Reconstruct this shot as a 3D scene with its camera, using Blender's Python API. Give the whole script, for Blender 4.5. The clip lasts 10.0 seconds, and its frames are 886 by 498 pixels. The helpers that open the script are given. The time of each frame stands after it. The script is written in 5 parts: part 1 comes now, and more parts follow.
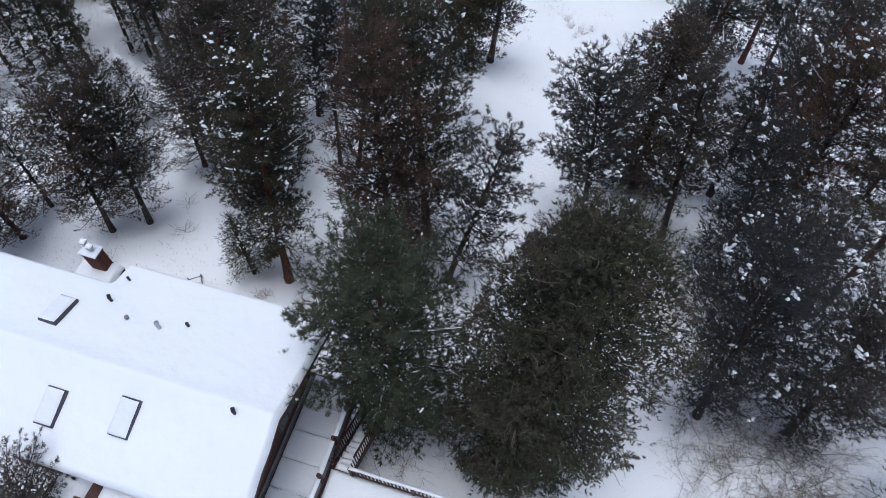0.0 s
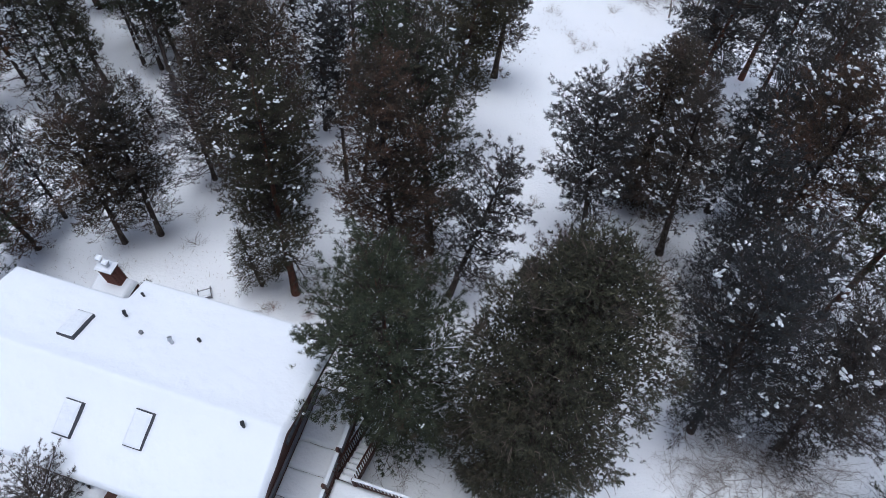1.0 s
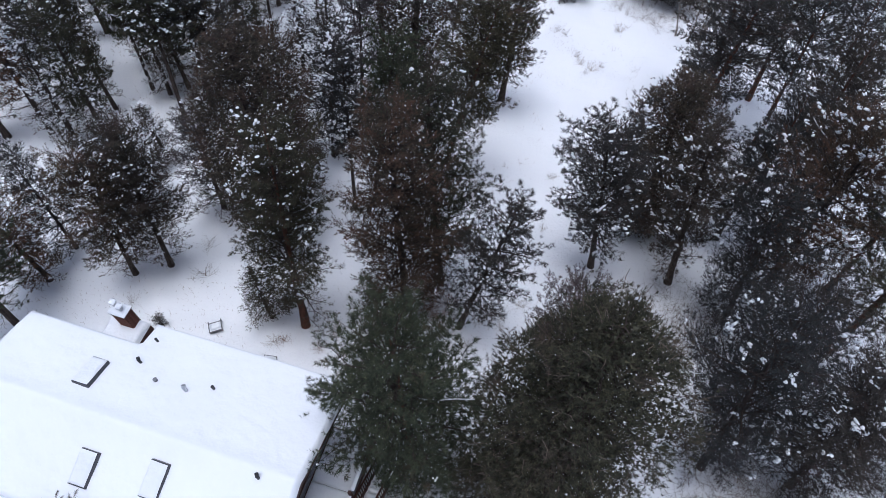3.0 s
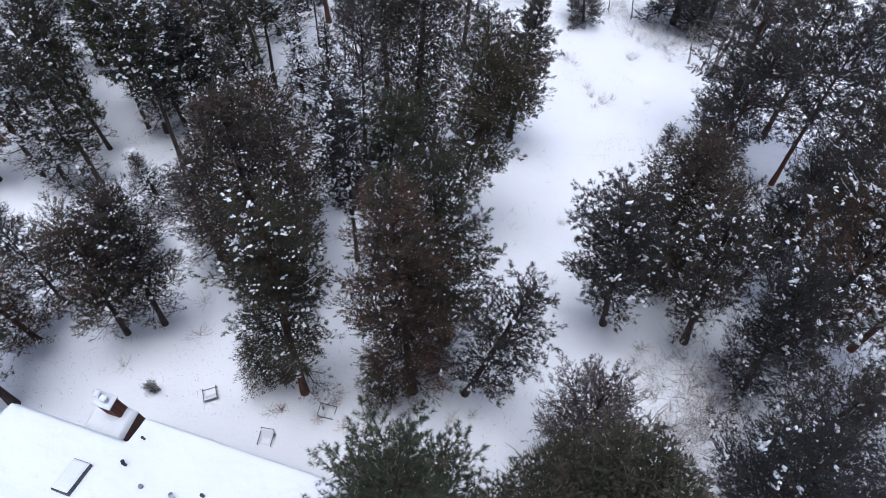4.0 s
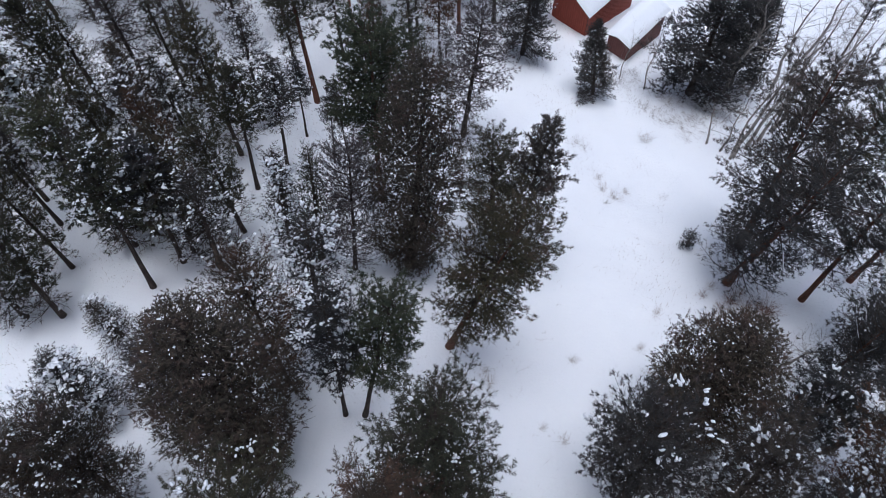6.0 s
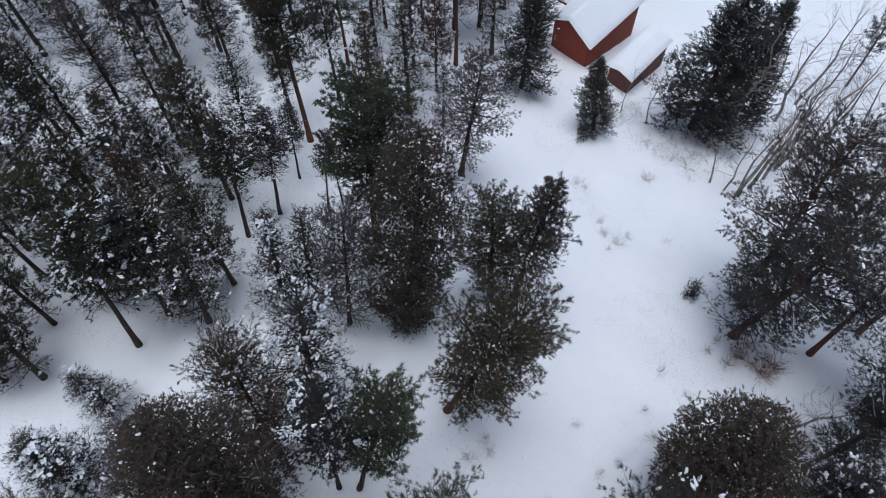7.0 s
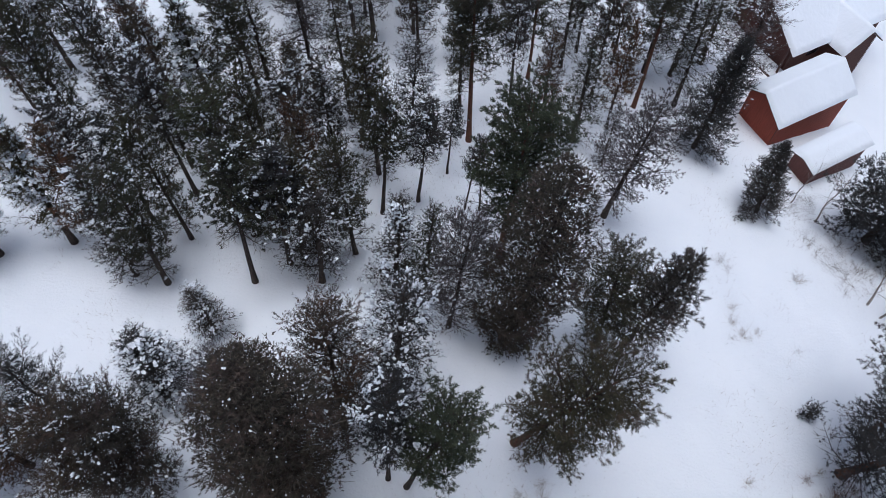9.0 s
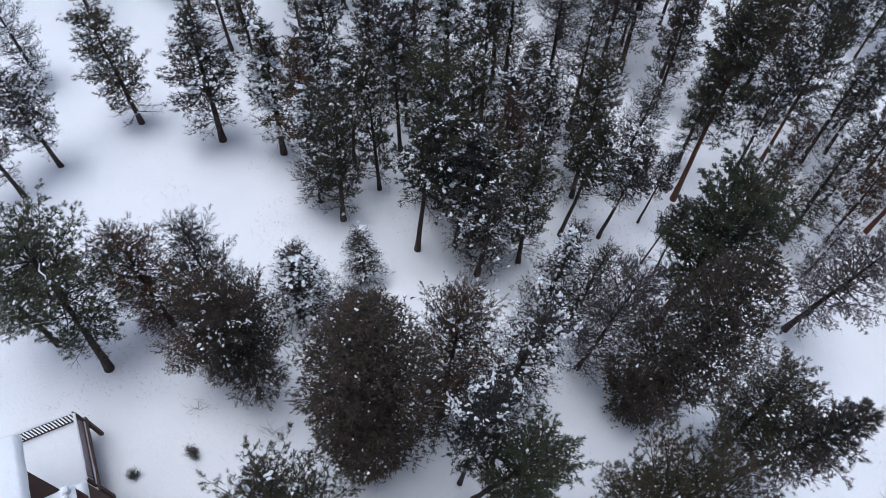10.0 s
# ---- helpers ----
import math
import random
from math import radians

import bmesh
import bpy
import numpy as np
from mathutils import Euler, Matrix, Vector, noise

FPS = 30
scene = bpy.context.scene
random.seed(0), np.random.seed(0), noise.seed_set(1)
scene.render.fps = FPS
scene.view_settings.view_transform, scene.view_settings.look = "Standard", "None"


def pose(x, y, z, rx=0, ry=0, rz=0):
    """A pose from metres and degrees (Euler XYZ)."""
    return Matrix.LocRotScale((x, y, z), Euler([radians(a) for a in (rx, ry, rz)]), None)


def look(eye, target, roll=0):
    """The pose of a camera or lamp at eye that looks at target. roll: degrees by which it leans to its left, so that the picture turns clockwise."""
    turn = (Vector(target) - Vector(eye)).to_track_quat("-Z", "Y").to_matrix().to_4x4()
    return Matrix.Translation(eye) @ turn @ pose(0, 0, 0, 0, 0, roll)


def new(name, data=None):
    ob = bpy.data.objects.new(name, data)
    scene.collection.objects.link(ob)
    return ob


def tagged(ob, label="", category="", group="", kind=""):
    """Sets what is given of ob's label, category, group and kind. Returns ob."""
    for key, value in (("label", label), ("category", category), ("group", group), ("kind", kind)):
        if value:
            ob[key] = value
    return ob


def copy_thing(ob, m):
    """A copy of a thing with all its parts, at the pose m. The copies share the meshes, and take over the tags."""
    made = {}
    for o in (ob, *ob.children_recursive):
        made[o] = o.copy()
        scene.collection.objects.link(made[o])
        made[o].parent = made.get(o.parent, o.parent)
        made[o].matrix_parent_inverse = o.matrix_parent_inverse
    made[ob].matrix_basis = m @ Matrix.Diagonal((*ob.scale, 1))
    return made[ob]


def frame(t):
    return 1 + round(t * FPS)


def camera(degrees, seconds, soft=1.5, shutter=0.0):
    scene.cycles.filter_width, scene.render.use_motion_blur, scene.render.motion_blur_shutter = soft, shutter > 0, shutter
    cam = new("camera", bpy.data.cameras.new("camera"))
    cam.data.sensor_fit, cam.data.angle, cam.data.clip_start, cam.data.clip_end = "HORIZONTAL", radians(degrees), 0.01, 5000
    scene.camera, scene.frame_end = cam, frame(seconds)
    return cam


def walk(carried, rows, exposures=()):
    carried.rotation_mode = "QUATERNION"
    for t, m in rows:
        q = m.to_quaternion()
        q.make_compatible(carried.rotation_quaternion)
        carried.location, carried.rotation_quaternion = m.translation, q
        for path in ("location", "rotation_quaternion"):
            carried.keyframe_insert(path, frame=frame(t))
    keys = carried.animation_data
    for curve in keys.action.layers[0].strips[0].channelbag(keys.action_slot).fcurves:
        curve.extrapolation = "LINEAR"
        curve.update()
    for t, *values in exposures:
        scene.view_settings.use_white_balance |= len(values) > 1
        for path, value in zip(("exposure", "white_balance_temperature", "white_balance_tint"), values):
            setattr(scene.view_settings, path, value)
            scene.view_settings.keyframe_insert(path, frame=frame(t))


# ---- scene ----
cam = camera(64.7, 10.0, soft=0.55)
PATH = [
    (0, (0.64, -0.937, 27.952), (0.598, 0.112, 26.249), -1.5),
    (0.5, (0.7, -0.946, 28.261), (0.654, 0.106, 26.561), -1.5),
    (1, (0.725, -0.924, 29.016), (0.671, 0.132, 27.319), -1.5),
    (1.5, (0.731, -0.917, 29.666), (0.677, 0.143, 27.971), -1.4),
    (2, (0.674, -0.89, 29.867), (0.619, 0.172, 28.173), -1.5),
    (2.2, (0.626, -0.82, 29.894), (0.569, 0.242, 28.2), -1.6),
    (3.3, (0.358, 1.122, 29.952), (0.29, 2.178, 28.255), -2.3),
    (3.5, (0.306, 1.784, 29.981), (0.235, 2.841, 28.284), -2.4),
    (4, (0.267, 3.792, 30.173), (0.19, 4.841, 28.472), -2.6),
    (4.5, (0.188, 5.97, 30.306), (0.111, 7.007, 28.597), -2.6),
    (5, (0.111, 8.219, 30.468), (0.036, 9.247, 28.755), -2.5),
    (5.5, (0.008, 10.617, 30.616), (-0.064, 11.639, 28.898), -2.3),
    (6, (-0.135, 12.906, 30.808), (-0.202, 13.925, 29.089), -2.1),
    (6.2, (-0.196, 13.652, 30.838), (-0.26, 14.678, 29.123), -1.9),
    (7.3, (-0.453, 16.798, 31.307), (-0.5, 17.811, 29.583), -1.1),
    (7.5, (-0.427, 16.836, 31.339), (-0.472, 17.855, 29.619), -1.1),
    (8, (-0.447, 16.909, 31.469), (-0.52, 17.931, 29.752), -1.0),
    (8.5, (-0.391, 16.885, 31.427), (-0.608, 17.895, 29.714), -0.6),
    (9, (-0.326, 16.863, 31.251), (-0.728, 17.825, 29.545), -0.4),
    (9.5, (-0.227, 16.839, 30.953), (-0.835, 17.715, 29.261), 0.2),
    (10, (-0.129, 16.841, 30.801), (-0.936, 17.564, 29.12), 0.7),
]
walk(cam, [(t, look(eye, target, roll)) for t, eye, target, roll in PATH], [(0.0, -0.19, 5500, 8), (2.0, -0.17, 5500, 9), (3.5, -0.04, 5500, 11), (4.5, 0.03, 5500, 10.5), (6.0, -0.21, 5500, 10), (7.5, -0.43, 5500, 6), (8.5, -0.37, 5500, 8), (10.0, -0.25, 5500, 9)])

# ---- light ----
world = bpy.data.worlds.new("overcast_sky")
scene.world = world
world.use_nodes = True
wn = world.node_tree.nodes
sky = wn.new("ShaderNodeTexSky")
sky.sky_type, sky.sun_disc = "NISHITA", False
sky.sun_elevation, sky.sun_rotation = radians(86), radians(200)
sky.air_density, sky.dust_density, sky.ozone_density = 1.0, 6.0, 1.0
wn["Background"].inputs["Strength"].default_value = 0.105
world.node_tree.links.new(sky.outputs[0], wn["Background"].inputs["Color"])

sun = new("sun", bpy.data.lights.new("sun", "SUN"))
sun.data.energy, sun.data.angle, sun.data.color = 1.5, radians(36), (1.0, 0.975, 0.95)
sun.matrix_world = look((0, 0, 60), (0, 0.6, 0))


# ---- materials ----
def shader(name, rough=0.7, spec=0.3):
    m = bpy.data.materials.new(name)
    m.use_nodes = True
    b = m.node_tree.nodes["Principled BSDF"]
    b.inputs["Roughness"].default_value = rough
    b.inputs["Specular IOR Level"].default_value = spec
    return m, m.node_tree.nodes, m.node_tree.links, b


def ramp_of(nodes, links, source, stops):
    r = nodes.new("ShaderNodeValToRGB")
    while len(r.color_ramp.elements) < len(stops):
        r.color_ramp.elements.new(0.5)
    for e, (at, col) in zip(r.color_ramp.elements, stops):
        e.position, e.color = at, (*col, 1)
    links.new(source, r.inputs[0])
    return r.outputs[0]


def noise_of(nodes, links, scale, detail=4.0, rough=0.55, coords="Object", stretch=None):
    c = nodes.new("ShaderNodeTexCoord")
    n = nodes.new("ShaderNodeTexNoise")
    n.inputs["Scale"].default_value, n.inputs["Detail"].default_value, n.inputs["Roughness"].default_value = scale, detail, rough
    source = c.outputs[coords]
    if stretch:
        s = nodes.new("ShaderNodeVectorMath")
        s.operation = "MULTIPLY"
        s.inputs[1].default_value = stretch
        links.new(source, s.inputs[0])
        source = s.outputs[0]
    links.new(source, n.inputs["Vector"])
    return n.outputs["Fac"]


def bump_of(nodes, links, height, strength, distance, b):
    k = nodes.new("ShaderNodeBump")
    k.inputs["Strength"].default_value, k.inputs["Distance"].default_value = strength, distance
    links.new(height, k.inputs["Height"])
    links.new(k.outputs[0], b.inputs["Normal"])


def mixed(nodes, links, a, c, fac, kind="MULTIPLY"):
    x = nodes.new("ShaderNodeMix")
    x.data_type, x.blend_type = "RGBA", kind
    if isinstance(fac, float):
        x.inputs[0].default_value = fac
    else:
        links.new(fac, x.inputs[0])
    for sock, v in ((x.inputs[6], a), (x.inputs[7], c)):
        if isinstance(v, tuple):
            sock.default_value = (*v, 1)
        else:
            links.new(v, sock)
    return x.outputs[2]


def snow_material(name, coarse, fine, strength, tint=(0.86, 0.88, 0.91)):
    m, n, l, b = shader(name, 0.6, 0.25)
    low = tuple(c * 0.965 for c in tint)
    col = ramp_of(n, l, noise_of(n, l, coarse, 5), [(0.3, low), (0.7, tint)])
    l.new(col, b.inputs["Base Color"])
    both = n.new("ShaderNodeMath")
    both.operation = "ADD"
    l.new(noise_of(n, l, coarse, 5), both.inputs[0])
    l.new(noise_of(n, l, fine, 3), both.inputs[1])
    bump_of(n, l, both.outputs[0], strength, 0.12, b)
    return m


def ground_material():
    """Snow with stalks and litter showing through where it lies thin."""
    m, n, l, b = shader("ground_snow", 0.65, 0.2)
    snow = ramp_of(n, l, noise_of(n, l, 0.22, 6), [(0.3, (0.895, 0.912, 0.935)), (0.7, (0.935, 0.945, 0.96))])
    patch = ramp_of(n, l, noise_of(n, l, 0.16, 3), [(0.52, (0, 0, 0)), (0.72, (1, 1, 1))])
    speck = ramp_of(n, l, noise_of(n, l, 5.0, 6, 0.7), [(0.60, (0, 0, 0)), (0.72, (1, 1, 1))])
    both = mixed(n, l, patch, speck, 1.0)
    thin = n.new("ShaderNodeMath")
    thin.operation = "MULTIPLY"
    thin.inputs[1].default_value = 0.5
    l.new(both, thin.inputs[0])
    l.new(mixed(n, l, snow, (0.33, 0.27, 0.23), thin.outputs[0], "MIX"), b.inputs["Base Color"])
    both = n.new("ShaderNodeMath")
    both.operation = "ADD"
    l.new(noise_of(n, l, 0.9, 8, 0.62), both.inputs[0])
    l.new(noise_of(n, l, 6.0, 5, 0.65), both.inputs[1])
    bump_of(n, l, both.outputs[0], 0.42, 0.18, b)
    return m


def needle_material(name, dark, light, dead, dead_share):
    """Needles: each blade a little different, each tuft and each tree too, with dying sprays between."""
    m, n, l, b = shader(name, 0.55, 0.25)
    geo, info = n.new("ShaderNodeNewGeometry"), n.new("ShaderNodeObjectInfo")
    col = ramp_of(n, l, geo.outputs["Random Per Island"], [(0.0, dark), (0.75, light), (1.0, tuple(c * 1.7 for c in light))])
    where = ramp_of(n, l, noise_of(n, l, 0.9, 3), [(0.62 - dead_share, (0, 0, 0)), (0.78 - dead_share * 0.6, (1, 1, 1))])
    col = mixed(n, l, col, dead, where, "MIX")
    tuft = ramp_of(n, l, noise_of(n, l, 3.2, 2), [(0.35, (0.72, 0.74, 0.78)), (0.65, (1.22, 1.2, 1.12))])
    col = mixed(n, l, col, tuft, 1.0)
    tree = ramp_of(n, l, info.outputs["Random"], [(0.0, (0.8, 0.86, 0.9)), (0.5, (1.0, 1.0, 1.0)), (1.0, (1.2, 1.08, 0.95))])
    paint = mixed(n, l, col, tree, 1.0)
    l.new(paint, b.inputs["Base Color"])
    thin, both = n.new("ShaderNodeBsdfTranslucent"), n.new("ShaderNodeMixShader")
    both.inputs[0].default_value = 0.36
    l.new(paint, thin.inputs["Color"])
    l.new(b.outputs[0], both.inputs[1])
    l.new(thin.outputs[0], both.inputs[2])
    l.new(both.outputs[0], n["Material Output"].inputs["Surface"])
    return m


def bark_material(name, low, high, groove):
    m, n, l, b = shader(name, 0.85, 0.15)
    f = noise_of(n, l, 3.0, 6, 0.7, stretch=(3, 3, 0.5))
    col = ramp_of(n, l, f, [(0.3, groove), (0.5, low), (0.75, high)])
    l.new(col, b.inputs["Base Color"])
    bump_of(n, l, f, 0.9, 0.05, b)
    return m


def plain_material(name, color, rough=0.6, scale=6.0, vary=0.25, bump=0.2, spec=0.3, metal=0.0, stretch=None):
    m, n, l, b = shader(name, rough, spec)
    f = noise_of(n, l, scale, 6, 0.6, stretch=stretch)
    l.new(ramp_of(n, l, f, [(0.25, tuple(c * (1 - vary) for c in color)), (0.75, tuple(c * (1 + vary) for c in color))]), b.inputs["Base Color"])
    b.inputs["Metallic"].default_value = metal
    bump_of(n, l, f, bump, 0.02, b)
    return m


SNOW = ground_material()
ROOF_SNOW = snow_material("roof_snow", 0.34, 3.0, 0.32, (0.88, 0.90, 0.925))
DECK_SNOW = snow_material("deck_snow", 1.2, 6.0, 0.35, (0.84, 0.86, 0.885))
CLUMP_SNOW = snow_material("branch_snow", 2.0, 9.0, 0.4, (0.88, 0.895, 0.92))
GREEN = needle_material("green_needles", (0.056, 0.064, 0.040), (0.091, 0.099, 0.061), (0.140, 0.104, 0.073), 0.04)
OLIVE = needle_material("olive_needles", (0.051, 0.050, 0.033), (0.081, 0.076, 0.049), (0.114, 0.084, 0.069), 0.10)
DARK = needle_material("dark_needles", (0.050, 0.048, 0.047), (0.078, 0.073, 0.070), (0.121, 0.088, 0.089), 0.06)
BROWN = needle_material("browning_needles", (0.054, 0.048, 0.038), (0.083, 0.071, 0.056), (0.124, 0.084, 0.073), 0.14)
RUSTY = needle_material("rusty_needles", (0.059, 0.047, 0.036), (0.094, 0.072, 0.052), (0.175, 0.095, 0.064), 0.20)
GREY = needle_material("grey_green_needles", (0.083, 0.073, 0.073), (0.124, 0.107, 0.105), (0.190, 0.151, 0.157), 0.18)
RED_BARK = bark_material("orange_pine_bark", (0.130, 0.060, 0.040), (0.205, 0.098, 0.064), (0.045, 0.024, 0.018))
DARK_BARK = bark_material("grey_brown_bark", (0.060, 0.045, 0.038), (0.12, 0.095, 0.080), (0.022, 0.017, 0.014))
PALE_BARK = bark_material("pale_aspen_bark", (0.30, 0.27, 0.24), (0.46, 0.42, 0.38), (0.07, 0.06, 0.055))
TWIG = plain_material("bare_twigs", (0.165, 0.13, 0.105), 0.8, 20, 0.3)
RUST_TWIG = plain_material("rusty_twigs", (0.20, 0.095, 0.055), 0.8, 20, 0.35)
STALK = plain_material("dry_stalks", (0.26, 0.20, 0.145), 0.85, 30, 0.3)
LITTER = plain_material("dark_litter", (0.05, 0.042, 0.036), 0.9, 12, 0.4)


# ---- building helpers ----
def link_part(name, mesh, material, parent, label=""):
    mesh.materials.append(material)
    ob = new(name, mesh)
    ob.parent = parent
    if label:
        tagged(ob, label)
    return ob


def part(name, bm, material, parent, label="", smooth=False):
    """A bmesh as one mesh object under a thing or a part."""
    mesh = bpy.data.meshes.new(name)
    bmesh.ops.recalc_face_normals(bm, faces=bm.faces)
    for f in bm.faces:
        f.smooth = smooth
    bm.to_mesh(mesh)
    bm.free()
    return link_part(name, mesh, material, parent, label)


def thing(name, m, label, category, group="", kind=""):
    ob = new(name)
    ob.matrix_world = m
    ob.empty_display_size = 0.2
    return tagged(ob, label, category, group, kind)


def tri_mesh(name, verts, tris, smooth=False):
    """A mesh from arrays of corners (n, 3) and triangles (m, 3)."""
    mesh = bpy.data.meshes.new(name)
    verts, tris = np.asarray(verts, np.float32), np.asarray(tris, np.int32)
    mesh.vertices.add(len(verts))
    mesh.vertices.foreach_set("co", verts.ravel())
    mesh.loops.add(tris.size)
    mesh.loops.foreach_set("vertex_index", tris.ravel())
    mesh.polygons.add(len(tris))
    mesh.polygons.foreach_set("loop_start", np.arange(0, tris.size, 3, dtype=np.int32))
    mesh.polygons.foreach_set("use_smooth", np.full(len(tris), smooth))
    mesh.update()
    mesh.validate()
    return mesh


def tubes(lines, sides=4):
    """Tapered tubes along polylines: each line is (points (k, 3), radii (k))."""
    verts, tris, base = [], [], 0
    ring = np.arange(sides) * 2 * math.pi / sides
    for pts, rad in lines:
        pts, rad = np.asarray(pts, float), np.asarray(rad, float)
        k = len(pts)
        ways = np.gradient(pts, axis=0)
        ways /= np.linalg.norm(ways, axis=1, keepdims=True) + 1e-9
        side = np.cross(ways, (0.31, 0.22, 0.93))
        flat = np.linalg.norm(side, axis=1) < 0.05
        side[flat] = np.cross(ways[flat], (1.0, 0.1, 0.0))
        side /= np.linalg.norm(side, axis=1, keepdims=True)
        up = np.cross(side, ways)
        v = pts[:, None] + rad[:, None, None] * (np.cos(ring)[None, :, None] * side[:, None] + np.sin(ring)[None, :, None] * up[:, None])
        verts.append(v.reshape(-1, 3))
        a = base + np.arange(k - 1)[:, None] * sides + np.arange(sides)[None]
        c = base + np.arange(k - 1)[:, None] * sides + (np.arange(sides)[None] + 1) % sides
        tris.append(np.stack([a, c, a + sides], -1).reshape(-1, 3))
        tris.append(np.stack([c, c + sides, a + sides], -1).reshape(-1, 3))
        end = base + (k - 1) * sides
        tris.append(np.array([[end, end + i, end + i + 1] for i in range(1, sides - 1)]))
        base += k * sides
    return np.concatenate(verts), np.concatenate(tris)


def blades(rng, at, way, count, length, width, spread):
    """count needles or sprays from each point, fanned round its direction."""
    n = len(at) * count
    p = np.repeat(at, count, 0)
    d = np.repeat(way, count, 0) + rng.normal(0, spread, (n, 3))
    d /= np.linalg.norm(d, axis=1, keepdims=True) + 1e-9
    s = np.cross(d, rng.normal(0, 1, (n, 3)))
    s /= np.linalg.norm(s, axis=1, keepdims=True) + 1e-9
    ln = (length * rng.uniform(0.6, 1.25, n))[:, None]
    w = (width * rng.uniform(0.7, 1.3, n))[:, None]
    root = p + d * ln * 0.12
    v = np.stack([root - s * w / 2, root + s * w / 2, p + d * ln], 1)
    return v.reshape(-1, 3), np.arange(n * 3).reshape(-1, 3)


def brushes(rng, at, way, count, length, width, shoot=None):
    """Bottle-brush shoots: thin needles standing out all round each short shoot, bent towards its end."""
    n = len(at) * count
    axis = way / (np.linalg.norm(way, axis=1, keepdims=True) + 1e-9)
    axis = np.repeat(axis, count, 0)
    ring = np.cross(axis, rng.normal(0, 1, (n, 3)))
    ring /= np.linalg.norm(ring, axis=1, keepdims=True) + 1e-9
    along = rng.uniform(0, 1, (n, 1))
    p = np.repeat(at, count, 0) + axis * along * (shoot or length * 0.7)
    d = ring + axis * (0.25 + 1.1 * along ** 2 + rng.normal(0, 0.2, (n, 1)))
    d /= np.linalg.norm(d, axis=1, keepdims=True)
    s = np.cross(d, rng.normal(0, 1, (n, 3)))
    s /= np.linalg.norm(s, axis=1, keepdims=True) + 1e-9
    ln = (length * rng.uniform(0.7, 1.15, n))[:, None]
    w = (width * rng.uniform(0.7, 1.3, n))[:, None]
    v = np.stack([p - s * w / 2, p + s * w / 2, p + d * ln], 1)
    return v.reshape(-1, 3), np.arange(n * 3).reshape(-1, 3)


def join(*meshes):
    verts, tris, base = [], [], 0
    for v, t in meshes:
        verts.append(v)
        tris.append(t + base)
        base += len(v)
    return np.concatenate(verts), np.concatenate(tris)


# ---- ground ----
def ground(x, y):
    """The slope: it falls away from the house towards the barn, more so to the east."""
    a, b = 35 * math.tanh((x + 2) / 35) - 2, 35 + 50 * math.tanh((y - 35) / 50)
    return 3.995 - 0.007 * a - 0.34 * b - 0.00304 * a * b - 0.00138 * a * a + 0.00168 * b * b


def hummocks(x, y):
    return 0.16 * noise.noise((x * 0.35, y * 0.35, 0.0)) + 0.09 * noise.noise((x * 0.9, y * 0.9, 4.0)) + 0.5 * noise.noise((x * 0.06, y * 0.06, 9.0)) * min(1, math.hypot(x - 5, y - 30) / 200)


def build_ground():
    def steps(lo, hi, fine, far):
        inner = list(np.arange(lo, hi + 0.01, fine))
        out, d, p, q = [], fine, lo, hi
        before, after = [], []
        while p > -far or q < far:
            d *= 1.25
            p, q = p - d, q + d
            before.append(p)
            after.append(q)
        return before[::-1] + inner + after
    xs, ys = steps(-46, 34, 0.45, 420), steps(-6, 76, 0.45, 420)
    z = np.array([[ground(x, y) + hummocks(x, y) for x in xs] for y in ys])
    gx, gy = np.meshgrid(xs, ys)
    verts = np.stack([gx, gy, z], -1).reshape(-1, 3)
    w = len(xs)
    i = (np.arange(len(ys) - 1)[:, None] * w + np.arange(w - 1)[None]).ravel()
    tris = np.concatenate([np.stack([i, i + 1, i + w], -1), np.stack([i + 1, i + w + 1, i + w], -1)])
    mesh = tri_mesh("ground", verts, tris, True)
    mesh.materials.append(SNOW)
    tagged(new("ground", mesh), "snow-covered sloping ground with stalks poking through", "ground", kind="structure")


build_ground()


# ---- trees ----
def envelope(rng, ragged=1.0):
    """An uneven outline: how far the crown reaches out by direction and height."""
    off = rng.uniform(0, 50, 3)

    def reach(azimuth, f):
        n = noise.noise((math.cos(azimuth) * 1.1 + off[0], math.sin(azimuth) * 1.1 + off[1], f * 3.2 + off[2]))
        m = noise.noise((math.cos(azimuth) * 2.6 + off[1], math.sin(azimuth) * 2.6 + off[2], f * 9.0 + off[0]))
        return 1.0 + ragged * (0.60 * n + 0.36 * m)
    return reach


def trunk_line(rng, h, girth, bend=0.012):
    k = 9
    z = np.linspace(0, 1, k)
    wob = np.cumsum(rng.normal(0, bend * h / k, (k, 2)), 0)
    wob -= wob[0]
    wob -= z[:, None] * wob[-1] * 0.7
    pts = np.column_stack([wob, z * h - 0.25])
    rad = girth * (1 - z) ** 0.85 + 0.012
    rad[0] *= 1.35
    return pts, rad


